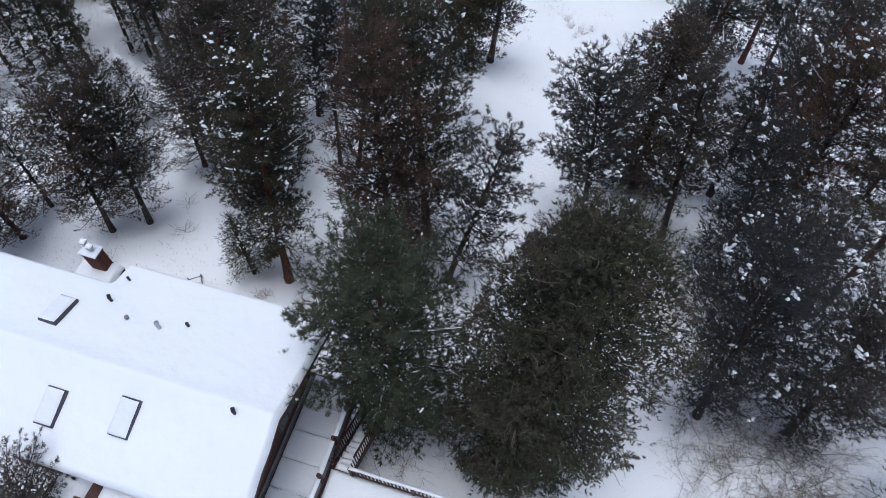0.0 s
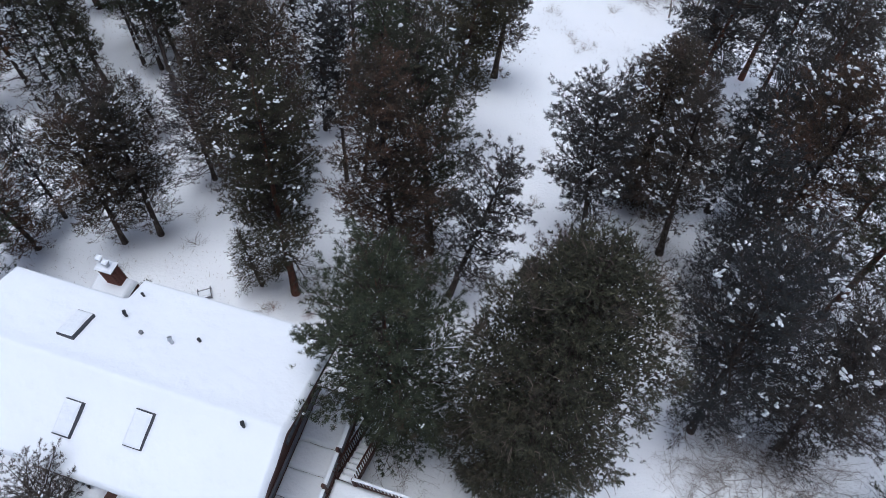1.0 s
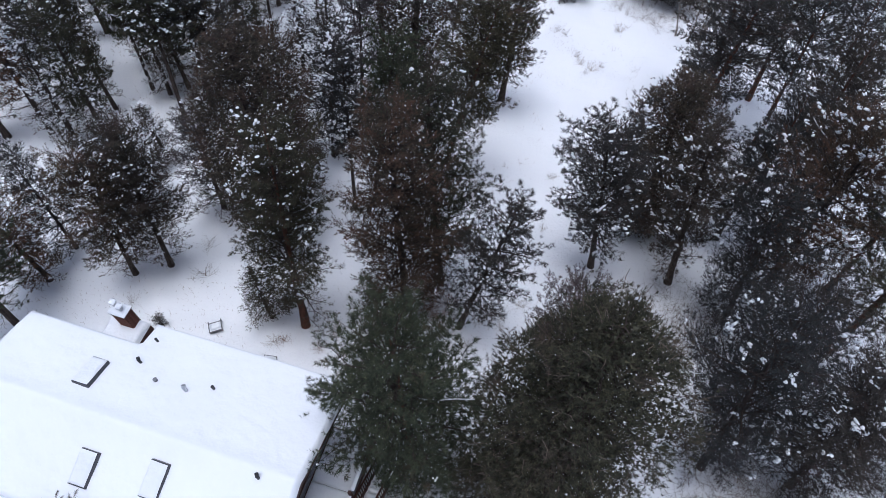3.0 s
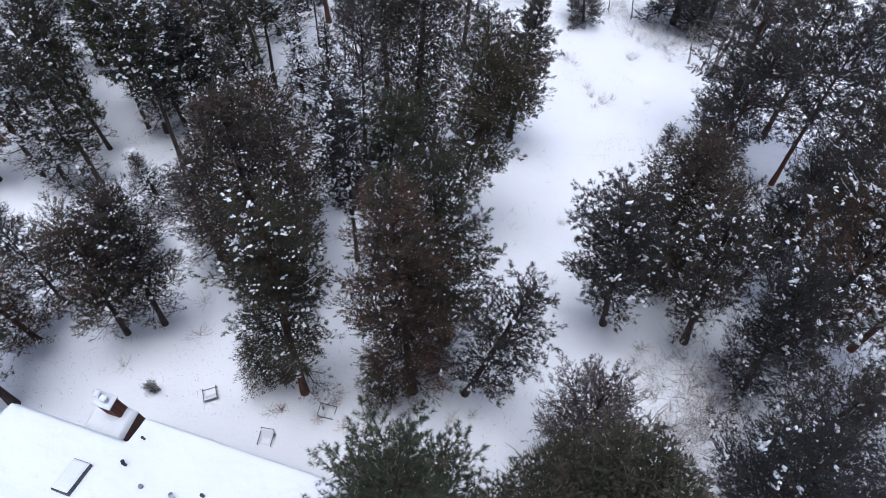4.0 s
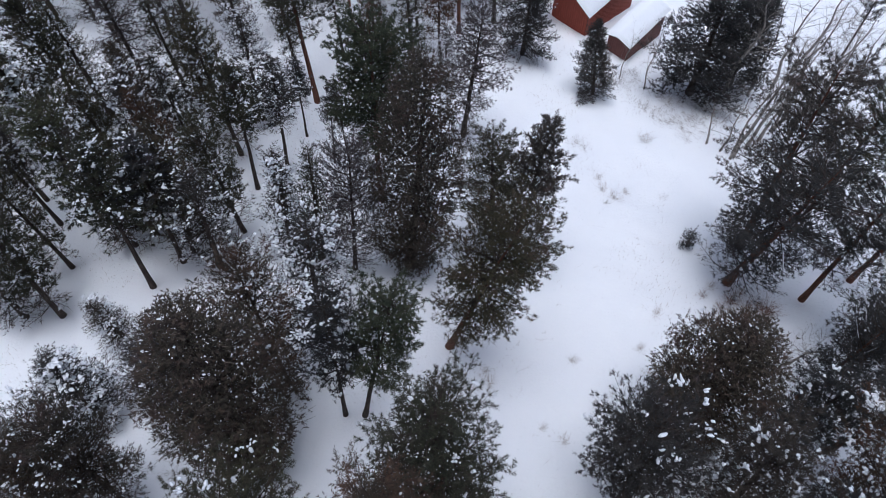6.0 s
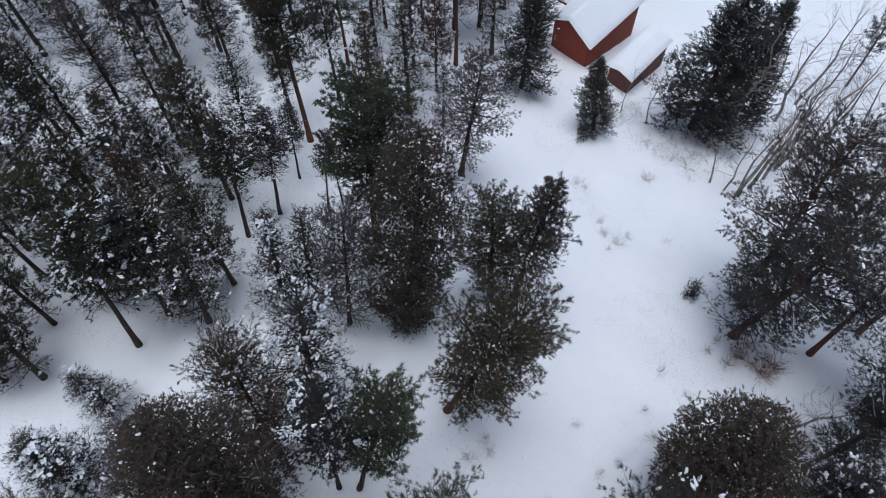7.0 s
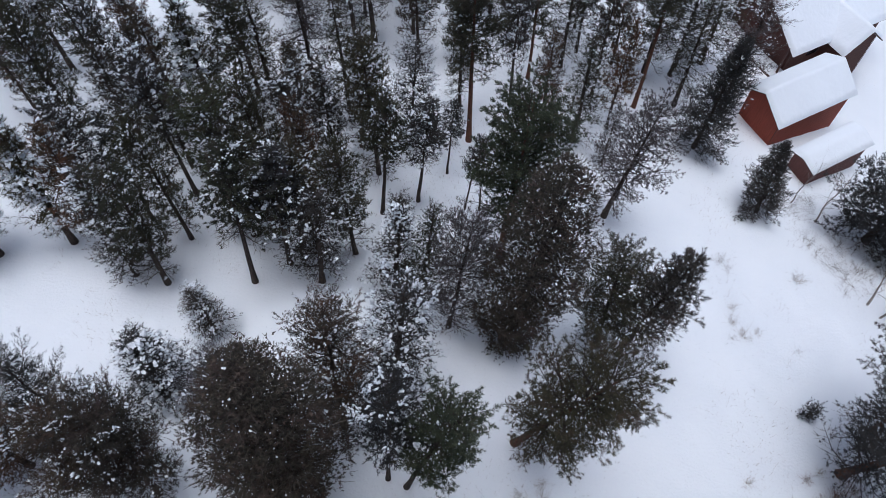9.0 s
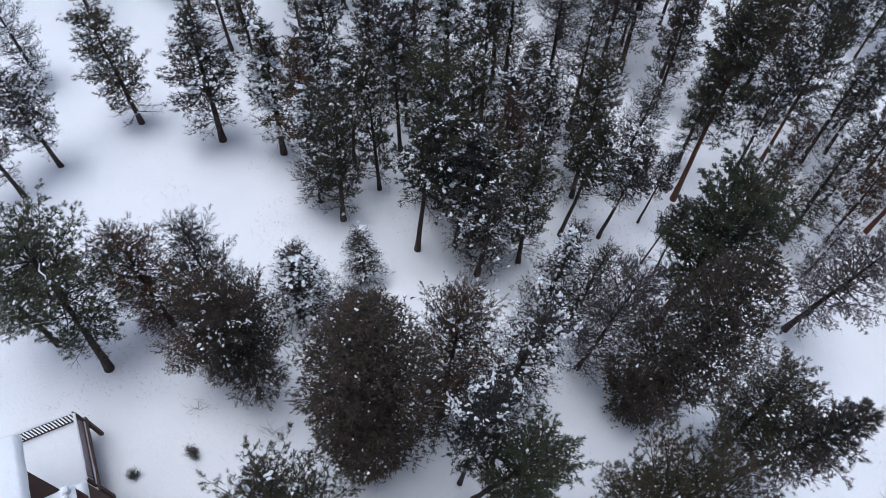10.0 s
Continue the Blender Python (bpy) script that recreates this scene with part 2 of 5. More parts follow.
def finish_tree(name, label, trunk, limbs, twigs, foliage, snow, needles, bark, category="tree"):
    root = thing(name, Matrix(), label, category)
    link_part("trunk", tri_mesh("trunk", *tubes([trunk], 8), True), bark, root)
    tagged(link_part("branchwork", tri_mesh("branchwork", *tubes(limbs, 3), True), DARK_BARK if bark is RED_BARK else bark, root), kind="stuff")
    if twigs:
        tagged(link_part("dead_brush", tri_mesh("dead_brush", *tubes(twigs, 3)), TWIG, root, "bare grey twigs"), kind="stuff")
    if foliage:
        tagged(link_part("crown", tri_mesh("crown", *foliage), needles, root), kind="stuff")
        root["reach"] = float(np.percentile(np.hypot(foliage[0][:, 0], foliage[0][:, 1]), 98.5))
    if snow:
        tagged(link_part("snow_load", tri_mesh("snow_load", *snow, True), CLUMP_SNOW, root, "lumps of snow on the branches"), kind="stuff")
    return root


def profile(shape, f):
    """How far a crown of that shape reaches out at the height f between its base (0) and its top (1)."""
    if shape == "cone":
        return (1 - f) ** 0.8 * min(1.0, 0.62 + f * 2.6)
    if shape == "column":
        return min(1.0, (1 - f) * 2.0) ** 0.75 * (0.72 + 0.28 * min(1.0, f * 3))
    if shape == "egg":
        return math.sqrt(max(0.02, 1 - ((f - 0.40) / 0.62) ** 2)) if f > 0.40 else 0.66 + 0.34 * (f / 0.40)
    # dome: a flat-topped old pine
    return math.sqrt(max(0.03, 1 - ((f - 0.52) / 0.52) ** 2)) if f > 0.52 else 0.58 + 0.42 * (f / 0.52)


def pads(rng, at, along, size):
    """Pillows of snow lying lengthwise on the sprays: each a flattened lump drawn out along its spray."""
    base, faces = lump()
    n = len(at)
    flat = along * (1, 1, 0.45)
    flat /= np.linalg.norm(flat, axis=1, keepdims=True) + 1e-9
    side = np.column_stack([-flat[:, 1], flat[:, 0], np.zeros(n)])
    side /= np.linalg.norm(side, axis=1, keepdims=True) + 1e-9
    up = np.cross(flat, side)
    s = size * rng.uniform(0.45, 1.05, n)
    v = base[None] * (1 + rng.uniform(-0.30, 0.30, (n, len(base), 1)))
    a, b, c = s * rng.uniform(0.9, 1.9, n), s * rng.uniform(0.6, 1.0, n), s * rng.uniform(0.35, 0.6, n)
    v = v[..., 0:1] * (flat * a[:, None])[:, None] + v[..., 1:2] * (side * b[:, None])[:, None] + v[..., 2:3] * (up * c[:, None])[:, None] + at[:, None]
    return v.reshape(-1, 3), (faces[None] + (np.arange(n) * len(base))[:, None, None]).reshape(-1, 3)


LUMP = []


def lump():
    if not LUMP:
        bm = bmesh.new()
        bmesh.ops.create_icosphere(bm, subdivisions=1, radius=1)
        bm.verts.ensure_lookup_table()
        LUMP.extend((np.array([v.co[:] for v in bm.verts]), np.array([[v.index for v in f.verts] for f in bm.faces])))
        bm.free()
    return LUMP


def dots(rng, at, size):
    """Small crumbs of snow, one on each point."""
    base = np.array([(1, 0, 0), (0, 1, 0), (-1, 0, 0), (0, -1, 0), (0, 0, 0.75), (0, 0, -0.5)], float)
    faces = np.array([(0, 1, 4), (1, 2, 4), (2, 3, 4), (3, 0, 4), (1, 0, 5), (2, 1, 5), (3, 2, 5), (0, 3, 5)])
    n = len(at)
    turn, s = rng.uniform(0, 6.3, n), size * np.exp(rng.normal(0, 0.4, n))
    v = base[None] * rng.uniform(0.7, 1.35, (n, 6, 1)) * s[:, None, None]
    c, d = np.cos(turn)[:, None], np.sin(turn)[:, None]
    v = np.stack([v[..., 0] * c - v[..., 1] * d * 0.75, v[..., 0] * d + v[..., 1] * c * 0.75, v[..., 2]], -1) + at[:, None]
    return v.reshape(-1, 3), (faces[None] + (np.arange(n) * 6)[:, None, None]).reshape(-1, 3)


def snow_load(rng, at, way, weight, spec, off):
    """Snow on a crown: pillows on the boughs that hold snow best, crumbs all over. spec: pillows, their size, crumbs, their size."""
    many, size, crumbs, small = spec
    made = []
    patch = np.array([noise.noise((p[0] * 0.8 + off, p[1] * 0.8, p[2] * 0.7)) for p in at])
    score = weight + 1.5 * patch + rng.uniform(0, 0.35, len(at))
    if many:
        pool = np.argsort(-score)[:max(8, int(len(at) * 0.50))]
        pick = pool[rng.integers(0, len(pool), many)]
        more = np.repeat(pick, 2)
        w = way / (np.linalg.norm(way, axis=1, keepdims=True) + 1e-9)
        spot = np.concatenate([at[pick] + w[pick] * 0.05, at[more] + rng.normal(0, size * 1.1, (len(more), 3)) * (1, 1, 0.35)]) + (0, 0, size * 0.55)
        made.append(pads(rng, spot, np.concatenate([w[pick], w[more] + rng.normal(0, 0.4, (len(more), 3))]), size))
    if crumbs:
        pool = np.argsort(-(score * 0.6 + rng.uniform(0, 1.0, len(at))))[:max(8, int(len(at) * 0.7))]
        pick = pool[rng.integers(0, len(pool), crumbs)]
        made.append(dots(rng, at[pick] + rng.normal(0, 0.05, (crumbs, 3)) + (0, 0, 0.05), small))
    return join(*made) if made else None


def conifer(name, label, seed, h, r, low, needles, bark=None, shape="dome", limbs=54, subs=9, tufts=3, style="pine", needle=(0.15, 0.012), count=22, rise=(-0.15, 0.75), ragged=0.8, bare=0.2, dead=0.5, snow=(20, 0.07, 200, 0.022), girth=None, laden=0, inner=1.0, spread=1.0, wobble=0.016):
    """A conifer grown limb by limb: crooked limbs fork into side branches that end in tufts (pine) or flat sprays (fir);
    the lowest limbs are dead and bare, and the snow lies where the boughs are broad."""
    rng = np.random.default_rng(seed)
    reach = envelope(rng, ragged)
    zb = low * h
    trunk = trunk_line(rng, h, girth or 0.0125 * h + 0.035, wobble)
    wood, twigs, at, way, weight, deep, deepway, strips = [], [], [], [], [], [], [], []
    up = np.array([0, 0, 1.0])
    for i in range(limbs):
        f = min(max((i + rng.uniform(-0.6, 0.6)) / limbs, 0.0), 0.97)
        az = i * 2.399963 + rng.uniform(-0.5, 0.5)
        length = r * profile(shape, f) * max(0.35, reach(az, f)) * rng.uniform(0.72, 1.08)
        if length < 0.15:
            continue
        out = np.array([math.cos(az), math.sin(az), 0.0])
        side = np.array([-out[1], out[0], 0.0])
        slope = rise[0] + (rise[1] - rise[0]) * f + rng.normal(0, 0.09)
        z = zb + f * (h - zb) - max(0.0, slope) * length * 0.55
        z = max(z, 0.05 * h)
        s = np.linspace(0, 1, 5)
        crook = np.cumsum(rng.normal(0, 0.055, 5)) * length
        start = np.array([np.interp(z, trunk[0][:, 2], trunk[0][:, a]) for a in range(2)] + [z])
        pts = start + out * (s * length)[:, None] + side * crook[:, None] + up * (length * (slope * s + 0.20 * (s ** 2.2 - s * 0.5)))[:, None]
        live = f > bare * rng.uniform(0.5, 1.5)
        wood.append((pts[[0, 2, 4]], np.linspace(0.012 + 0.014 * length, 0.006, 3)))
        if laden and live and rng.random() < laden / limbs and length > 0.55 * r:
            strips.append((pts[1:] + (0, 0, 0.05), np.array([0.02, 0.03, 0.026, 0.010])))
        hold = rng.normal(0, 0.45) + 0.35 * (1 - f)
        k = max(3, int(subs * (0.35 + 0.65 * length / r)))
        for j, q in enumerate(np.linspace(0.08 + 0.24 * (1 - f), 1.0, k)):
            p = np.array([np.interp(q, s, pts[:, a]) for a in range(3)])
            sign = -1 if j % 2 else 1
            l2 = (0.40 * length * (1.12 - q) + 0.13) * rng.uniform(0.6, 1.25) * spread
            d = out * rng.uniform(0.45, 0.95) + side * sign * rng.uniform(0.45, 1.0) + up * rng.uniform(-0.05, 0.40)
            if q > 0.96:
                d = out + up * 0.25
            d *= l2 / np.linalg.norm(d)
            tip = p + d + up * 0.06
            mid = p + d * 0.5 + rng.normal(0, 0.03, 3)
            if live:
                wood.append((np.array([p, tip]), np.array([0.009, 0.004])))
            else:
                twigs.append((np.array([p, mid, tip]), np.array([0.011, 0.008, 0.004])))
                for _ in range(4):
                    e = p + d * rng.uniform(0.3, 1.0)
                    twigs.append((np.array([e, e + d * 0.4 * rng.uniform(0.4, 1) + rng.normal(0, 0.10, 3)]), np.array([0.006, 0.003])))
            m = tufts if live else (max(1, tufts // 2) if rng.random() < dead else 0)
            for u in (np.linspace(0.22, 1.0, m) if m > 1 else np.array([1.0] * m)):
                at.append(p + d * u + rng.normal(0, 0.06, 3) + up * 0.06 * u)
                w = d / l2 * 0.75 + up * rng.uniform(0.15, 0.6) + rng.normal(0, 0.22, 3)
                way.append(w)
                weight.append(hold * 0.8 + 0.9 * q)
            if live and q < 0.88:
                for u in (0.1, 0.5):
                    deep.append(p + d * u + rng.normal(0, 0.09, 3) - up * 0.05)
                    deepway.append(d / l2 + up * 0.3)
    for q in np.linspace(0, 1, 7):
        at.append(np.array([*rng.normal(0, 0.05, 2), h * (0.94 + 0.06 * q) - 0.25]))
        way.append(up + rng.normal(0, 0.3, 3))
        weight.append(0.0)
    at, way, weight = np.array(at), np.array(way), np.array(weight)
    shoot = needle[0] * 1.1 if style == "pine" else needle[0] * 3.2
    leaf = [brushes(rng, at, way, count, *needle, shoot)]
    if inner and deep:
        leaf.append(blades(rng, np.array(deep), np.array(deepway), max(2, int(5 * inner)), 0.08 + needle[0] * 0.9, 0.02 + needle[1] * 1.1, 0.9))
    load = snow_load(rng, at + way * shoot * 0.4, way, weight, snow, rng.uniform(0, 90))
    if strips:
        load = join(load, tubes(strips, 5)) if load else tubes(strips, 5)
    return finish_tree(name, label, trunk, wood, twigs, join(*leaf), load, needles, bark or DARK_BARK)


def round_fir(name, label, seed, h, r, low, needles, boughs, sprigs=46, count=22, blade=(0.09, 0.034), snow=(12, 0.05, 120, 0.02), twig_count=300, girth=None, soft=0.30, core=0.20, shoot=0.30, ragged=0.16, fill=1.5):
    """A broad old fir: lumpy boughs crowd round a dark core, each a cushion of bushy twig ends."""
    rng = np.random.default_rng(seed)
    zb, off = low * h, rng.uniform(0, 60, 3)
    at, way, outer, deep, deepway, limbs, twigs = [], [], [], [], [], [], []
    for i in range(boughs):
        f = (i + rng.uniform(0, 1)) / boughs
        f = 1 - (1 - f) ** 0.9
        az = i * 2.399963 + rng.uniform(-0.5, 0.5)
        prof = math.sqrt(max(0.02, 1 - ((f - 0.42) / 0.60) ** 2)) if f > 0.42 else 1 - 0.42 * ((0.42 - f) / 0.42) ** 1.6
        out = np.array([math.cos(az), math.sin(az), 0.0])
        side = np.array([-out[1], out[0], 0.0])
        z = zb + f * (h - zb)
        big = noise.noise((out[0] * 1.3 + off[0], out[1] * 1.3 + off[1], z * 0.35 + off[2]))
        reach = r * prof * (0.90 + 0.30 * big) * rng.uniform(1 - ragged, 1 + ragged * 0.45)
        rise = 0.25 + 0.75 * f
        w = out * (1.1 - 0.6 * f) + np.array([0, 0, rise])
        s = soft * rng.uniform(0.75, 1.3)
        k = max(4, int(sprigs * (0.6 + 0.4 * prof)))
        root = out * max(0.1, reach - s * 1.9) + np.array([0, 0, z])
        tip = rng.uniform(0.5, 1.0, (k, 1)) ** 0.7 * s * 1.5 * out + rng.normal(0, 1.0, (k, 1)) * s * 0.95 * side + np.column_stack([np.zeros((k, 2)), rng.normal(0.35 * f, 0.6, k) * s])
        p = root + tip * rng.uniform(0.35, 0.9, (k, 1))
        at.append(p)
        way.append(tip / np.linalg.norm(tip, axis=1, keepdims=True) + np.array([0, 0, 0.2 + 0.5 * f]) + rng.normal(0, 0.42, (k, 3)))
        outer.append(0.35 * f + 0.6 * tip[:, 2] / s + rng.uniform(0, 0.2, k))
        m = int(k * fill)
        deep.append(out * (reach * rng.uniform(0.20, 0.84, (m, 1))) + np.array([0, 0, z - 0.2]) + rng.normal(0, 0.22, (m, 3)))
        deepway.append(np.repeat(w[None], m, 0))
        limbs.append((np.array([[0, 0, max(0.1, z - reach * 0.25)], root + out * s]), np.array([0.022, 0.006])))
        for _ in range(int(rng.poisson(twig_count / boughs))):
            q = p[rng.integers(k)]
            d = w / np.linalg.norm(w) * rng.uniform(0.2, 0.5) + rng.normal(0, 0.14, 3)
            twigs.append(([q, q + d * 0.5 + rng.normal(0, 0.03, 3), q + d], [0.010, 0.008, 0.003]))
    at, way, outer = np.concatenate(at), np.concatenate(way), np.concatenate(outer)
    crown = join(brushes(rng, at, way, count, *blade, shoot), blades(rng, np.concatenate(deep), np.concatenate(deepway), 3, core, core * 0.45, 0.9))
    return finish_tree(name, label, trunk_line(rng, h * 0.95, girth or 0.015 * h + 0.04), limbs, twigs, crown, snow_load(rng, at + way * shoot * 0.35, way, outer, snow, rng.uniform(0, 90)), needles, DARK_BARK)


STOCK = {}


def stock(key, maker, h, r, *args, **kw):
    STOCK[key] = (maker, h, r, args, kw)


MADE = {}
SPOTS = []
turner = random.Random(7)


def tree(key, x, y, h, r, lean=(0.0, 0.0), turn=None, label="", group=""):
    """One tree of a kind at a place: built the first time, copied after that, scaled to its height and reach."""
    maker, h0, r0, args, kw = STOCK[key]
    if key not in MADE:
        MADE[key] = maker(*args[:2], args[2], h0, r0, *args[3:], **kw)
        ob = MADE[key]
    else:
        ob = copy_thing(MADE[key], Matrix())
    tip = Vector((lean[0], lean[1], h)).normalized()
    spin = turner.uniform(0, 2 * math.pi) if turn is None else turn
    size = math.hypot(h, *lean)
    m = Matrix.Translation((x, y, ground(x, y) + hummocks(x, y) - 0.05)) @ Vector((0, 0, 1)).rotation_difference(tip).to_matrix().to_4x4()
    ob.matrix_basis = m @ Matrix.Rotation(spin, 4, "Z") @ Matrix.Diagonal((r / MADE[key]["reach"], r / MADE[key]["reach"], size / h0, 1))
    SPOTS.append((x, y))
    return tagged(ob, label, "", group)


WOOD = "conifers of the wood"
FIR = dict(style="fir", rise=(-0.30, 0.60), needle=(0.070, 0.020), count=13)
for i, s in enumerate((11, 12, 13, 14)):
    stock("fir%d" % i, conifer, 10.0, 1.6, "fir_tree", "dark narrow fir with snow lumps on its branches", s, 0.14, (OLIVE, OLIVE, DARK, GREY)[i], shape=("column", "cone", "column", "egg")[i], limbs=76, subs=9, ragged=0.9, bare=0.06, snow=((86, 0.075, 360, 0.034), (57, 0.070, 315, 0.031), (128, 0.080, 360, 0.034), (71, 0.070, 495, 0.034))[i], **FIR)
for i, s in enumerate((15, 16, 17, 18)):
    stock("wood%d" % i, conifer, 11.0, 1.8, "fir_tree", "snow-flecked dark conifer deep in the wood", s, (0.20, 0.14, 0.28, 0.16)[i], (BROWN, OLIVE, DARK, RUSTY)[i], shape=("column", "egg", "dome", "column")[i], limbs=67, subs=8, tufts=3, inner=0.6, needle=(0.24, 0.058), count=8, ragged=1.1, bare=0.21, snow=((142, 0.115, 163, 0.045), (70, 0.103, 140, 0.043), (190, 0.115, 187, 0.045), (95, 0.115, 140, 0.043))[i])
for i, s in enumerate((115, 116, 117, 118, 119)):
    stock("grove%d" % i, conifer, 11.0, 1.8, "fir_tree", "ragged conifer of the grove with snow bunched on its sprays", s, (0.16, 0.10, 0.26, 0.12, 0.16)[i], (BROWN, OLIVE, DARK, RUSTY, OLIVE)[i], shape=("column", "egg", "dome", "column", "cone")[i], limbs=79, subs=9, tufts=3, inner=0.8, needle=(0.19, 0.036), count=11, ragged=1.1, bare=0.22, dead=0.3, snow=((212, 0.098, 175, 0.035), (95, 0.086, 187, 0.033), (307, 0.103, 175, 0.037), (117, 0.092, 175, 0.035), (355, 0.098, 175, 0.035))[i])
for i, s in enumerate((21, 22)):
    stock("snowy%d" % i, conifer, 8.0, 1.7, "fir_tree", "small fir thickly loaded with snow", s, 0.06, DARK, shape=("egg", "cone")[i], limbs=72, subs=10, ragged=0.8, bare=0.06, snow=(223, 0.075, 450, 0.034), **FIR)
for i, s in enumerate((31, 32)):
    stock("thin%d" % i, conifer, 11.0, 1.4, "lodgepole_pine", "slender pine with a long bare trunk and small crown", s, 0.42, (OLIVE, DARK)[i], shape="column", limbs=52, subs=8, tufts=4, needle=(0.13, 0.034), count=16, girth=0.12, bare=0.22, dead=0.2, ragged=1.0, snow=(71, 0.080, 270, 0.034))
for i, s in enumerate((41, 42)):
    stock("brown%d" % i, conifer, 11.0, 2.2, "douglas_fir", "rusty-topped fir with snow on its lower boughs", s, 0.08, RUSTY, shape=("egg", "dome")[i], style="fir", limbs=95, subs=11, needle=(0.105, 0.024), count=18, tufts=5, rise=(-0.2, 0.7), ragged=0.7, bare=0.04, snow=(215, 0.080, 360, 0.031))
stock("round_brown", round_fir, 15.6, 2.9, "douglas_fir", "big ball-crowned fir, dark brown-green with dead twigs", 43, 0.05, BROWN, 330, sprigs=13, count=26, blade=(0.085, 0.017), fill=2.0, soft=0.34, core=0.17, shoot=0.20, snow=(19, 0.060, 360, 0.028), twig_count=420)
stock("dark_fir", conifer, 11.5, 2.7, "fir_tree", "broad dark fir with snow caught in clusters on its boughs", 44, 0.08, DARK, shape="egg", style="fir", limbs=88, subs=12, needle=(0.11, 0.028), count=14, tufts=5, rise=(-0.25, 0.6), ragged=1.0, bare=0.08, snow=(128, 0.095, 360, 0.031))
stock("cap_fir", conifer, 9.6, 2.0, "fir_tree", "dark-capped fir with lacy grey lower boughs in snow", 144, 0.12, BROWN, shape="dome", style="fir", limbs=88, subs=11, needle=(0.105, 0.024), count=18, tufts=5, rise=(-0.25, 0.8), ragged=0.9, bare=0.22, dead=0.7, snow=(157, 0.070, 585, 0.031))
stock("yard_fir", conifer, 12.0, 2.8, "fir_tree", "broad blue-grey fir with dense low limbs above brush", 45, 0.08, DARK, shape="egg", style="fir", limbs=101, subs=13, needle=(0.11, 0.028), count=14, tufts=5, rise=(-0.25, 0.6), ragged=1.1, bare=0.12, dead=0.5, snow=(100, 0.100, 360, 0.031))
stock("young_pine", conifer, 10.8, 1.9, "ponderosa_pine", "young dark pine with open limbs and clots of snow", 145, 0.16, DARK, shape="egg", limbs=62, subs=10, needle=(0.14, 0.020), count=20, tufts=5, ragged=1.2, bare=0.19, snow=(86, 0.090, 270, 0.031))
stock("lumpy_pine", conifer, 12.0, 1.7, "ponderosa_pine", "young pine on a bare trunk, lumps of snow in its crown", 151, 0.36, DARK, DARK_BARK, shape="dome", limbs=64, subs=9, needle=(0.14, 0.020), count=20, tufts=5, ragged=0.9, bare=0.1, girth=0.13, snow=(172, 0.090, 240, 0.031))
stock("tuft_pine", conifer, 12.3, 1.7, "ponderosa_pine", "young green pine with a tufted crown on a dark leaning trunk", 152, 0.38, GREEN, DARK_BARK, shape="egg", limbs=64, subs=9, needle=(0.14, 0.020), count=22, tufts=5, ragged=1.0, bare=0.1, girth=0.13, snow=(18, 0.080, 240, 0.029))
stock("path_pine", conifer, 11.0, 2.5, "ponderosa_pine", "dark pine leaning over the path, snow in its top", 146, 0.22, DARK, DARK_BARK, limbs=93, subs=11, needle=(0.14, 0.020), count=20, tufts=5, ragged=0.9, bare=0.15, snow=(114, 0.100, 247, 0.031))
stock("lobed_pine", conifer, 12.3, 2.5, "ponderosa_pine", "lobed dark pine with open grey lower limbs", 147, 0.22, DARK, DARK_BARK, shape="cone", limbs=84, subs=11, needle=(0.14, 0.020), count=20, tufts=5, ragged=1.3, bare=0.22, dead=0.6, snow=(13, 0.070, 202, 0.028), rise=(-0.1, 0.9))
stock("crest_pine", conifer, 14.5, 2.5, "ponderosa_pine", "tall green pine with tufted crest and snow crumbs", 148, 0.30, GREEN, RED_BARK, limbs=116, subs=11, needle=(0.15, 0.030), count=24, tufts=4, ragged=0.7, snow=(17, 0.070, 675, 0.034))
stock("barn_spruce", conifer, 14.6, 3.6, "spruce_tree", "broad dark spruce with sweeping boughs near the barn", 149, 0.04, DARK, shape="cone", style="fir", limbs=144, subs=14, needle=(0.12, 0.045), count=16, tufts=4, rise=(-0.35, 0.4), ragged=1.0, bare=0.04, snow=(28, 0.090, 360, 0.036))
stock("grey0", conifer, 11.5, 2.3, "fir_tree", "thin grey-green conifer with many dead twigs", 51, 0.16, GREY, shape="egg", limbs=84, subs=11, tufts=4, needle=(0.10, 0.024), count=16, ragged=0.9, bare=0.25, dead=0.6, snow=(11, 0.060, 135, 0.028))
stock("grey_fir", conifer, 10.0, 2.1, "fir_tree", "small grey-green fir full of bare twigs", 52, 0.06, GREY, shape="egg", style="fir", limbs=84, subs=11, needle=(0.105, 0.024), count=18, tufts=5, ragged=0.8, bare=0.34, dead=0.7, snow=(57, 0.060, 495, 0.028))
for i, s in enumerate((61, 62, 63)):
    stock("pine%d" % i, conifer, 12.0, 2.5, "ponderosa_pine", "ponderosa pine with tufted green crown and open limbs", s, 0.26, (GREEN, DARK, OLIVE)[i], (DARK_BARK, RED_BARK, RED_BARK)[i], limbs=72, subs=11, needle=(0.14, 0.020), count=20, tufts=5, ragged=1.0, snow=(34, 0.070, 360, 0.028), laden=3)
stock("ball_pine", conifer, 13.7, 2.7, "ponderosa_pine", "round-crowned ponderosa pine leaning on an orange trunk", 68, 0.25, OLIVE, RED_BARK, limbs=101, subs=12, needle=(0.14, 0.020), count=20, tufts=5, ragged=0.55, bare=0.18, dead=0.5, snow=(19, 0.060, 742, 0.031))
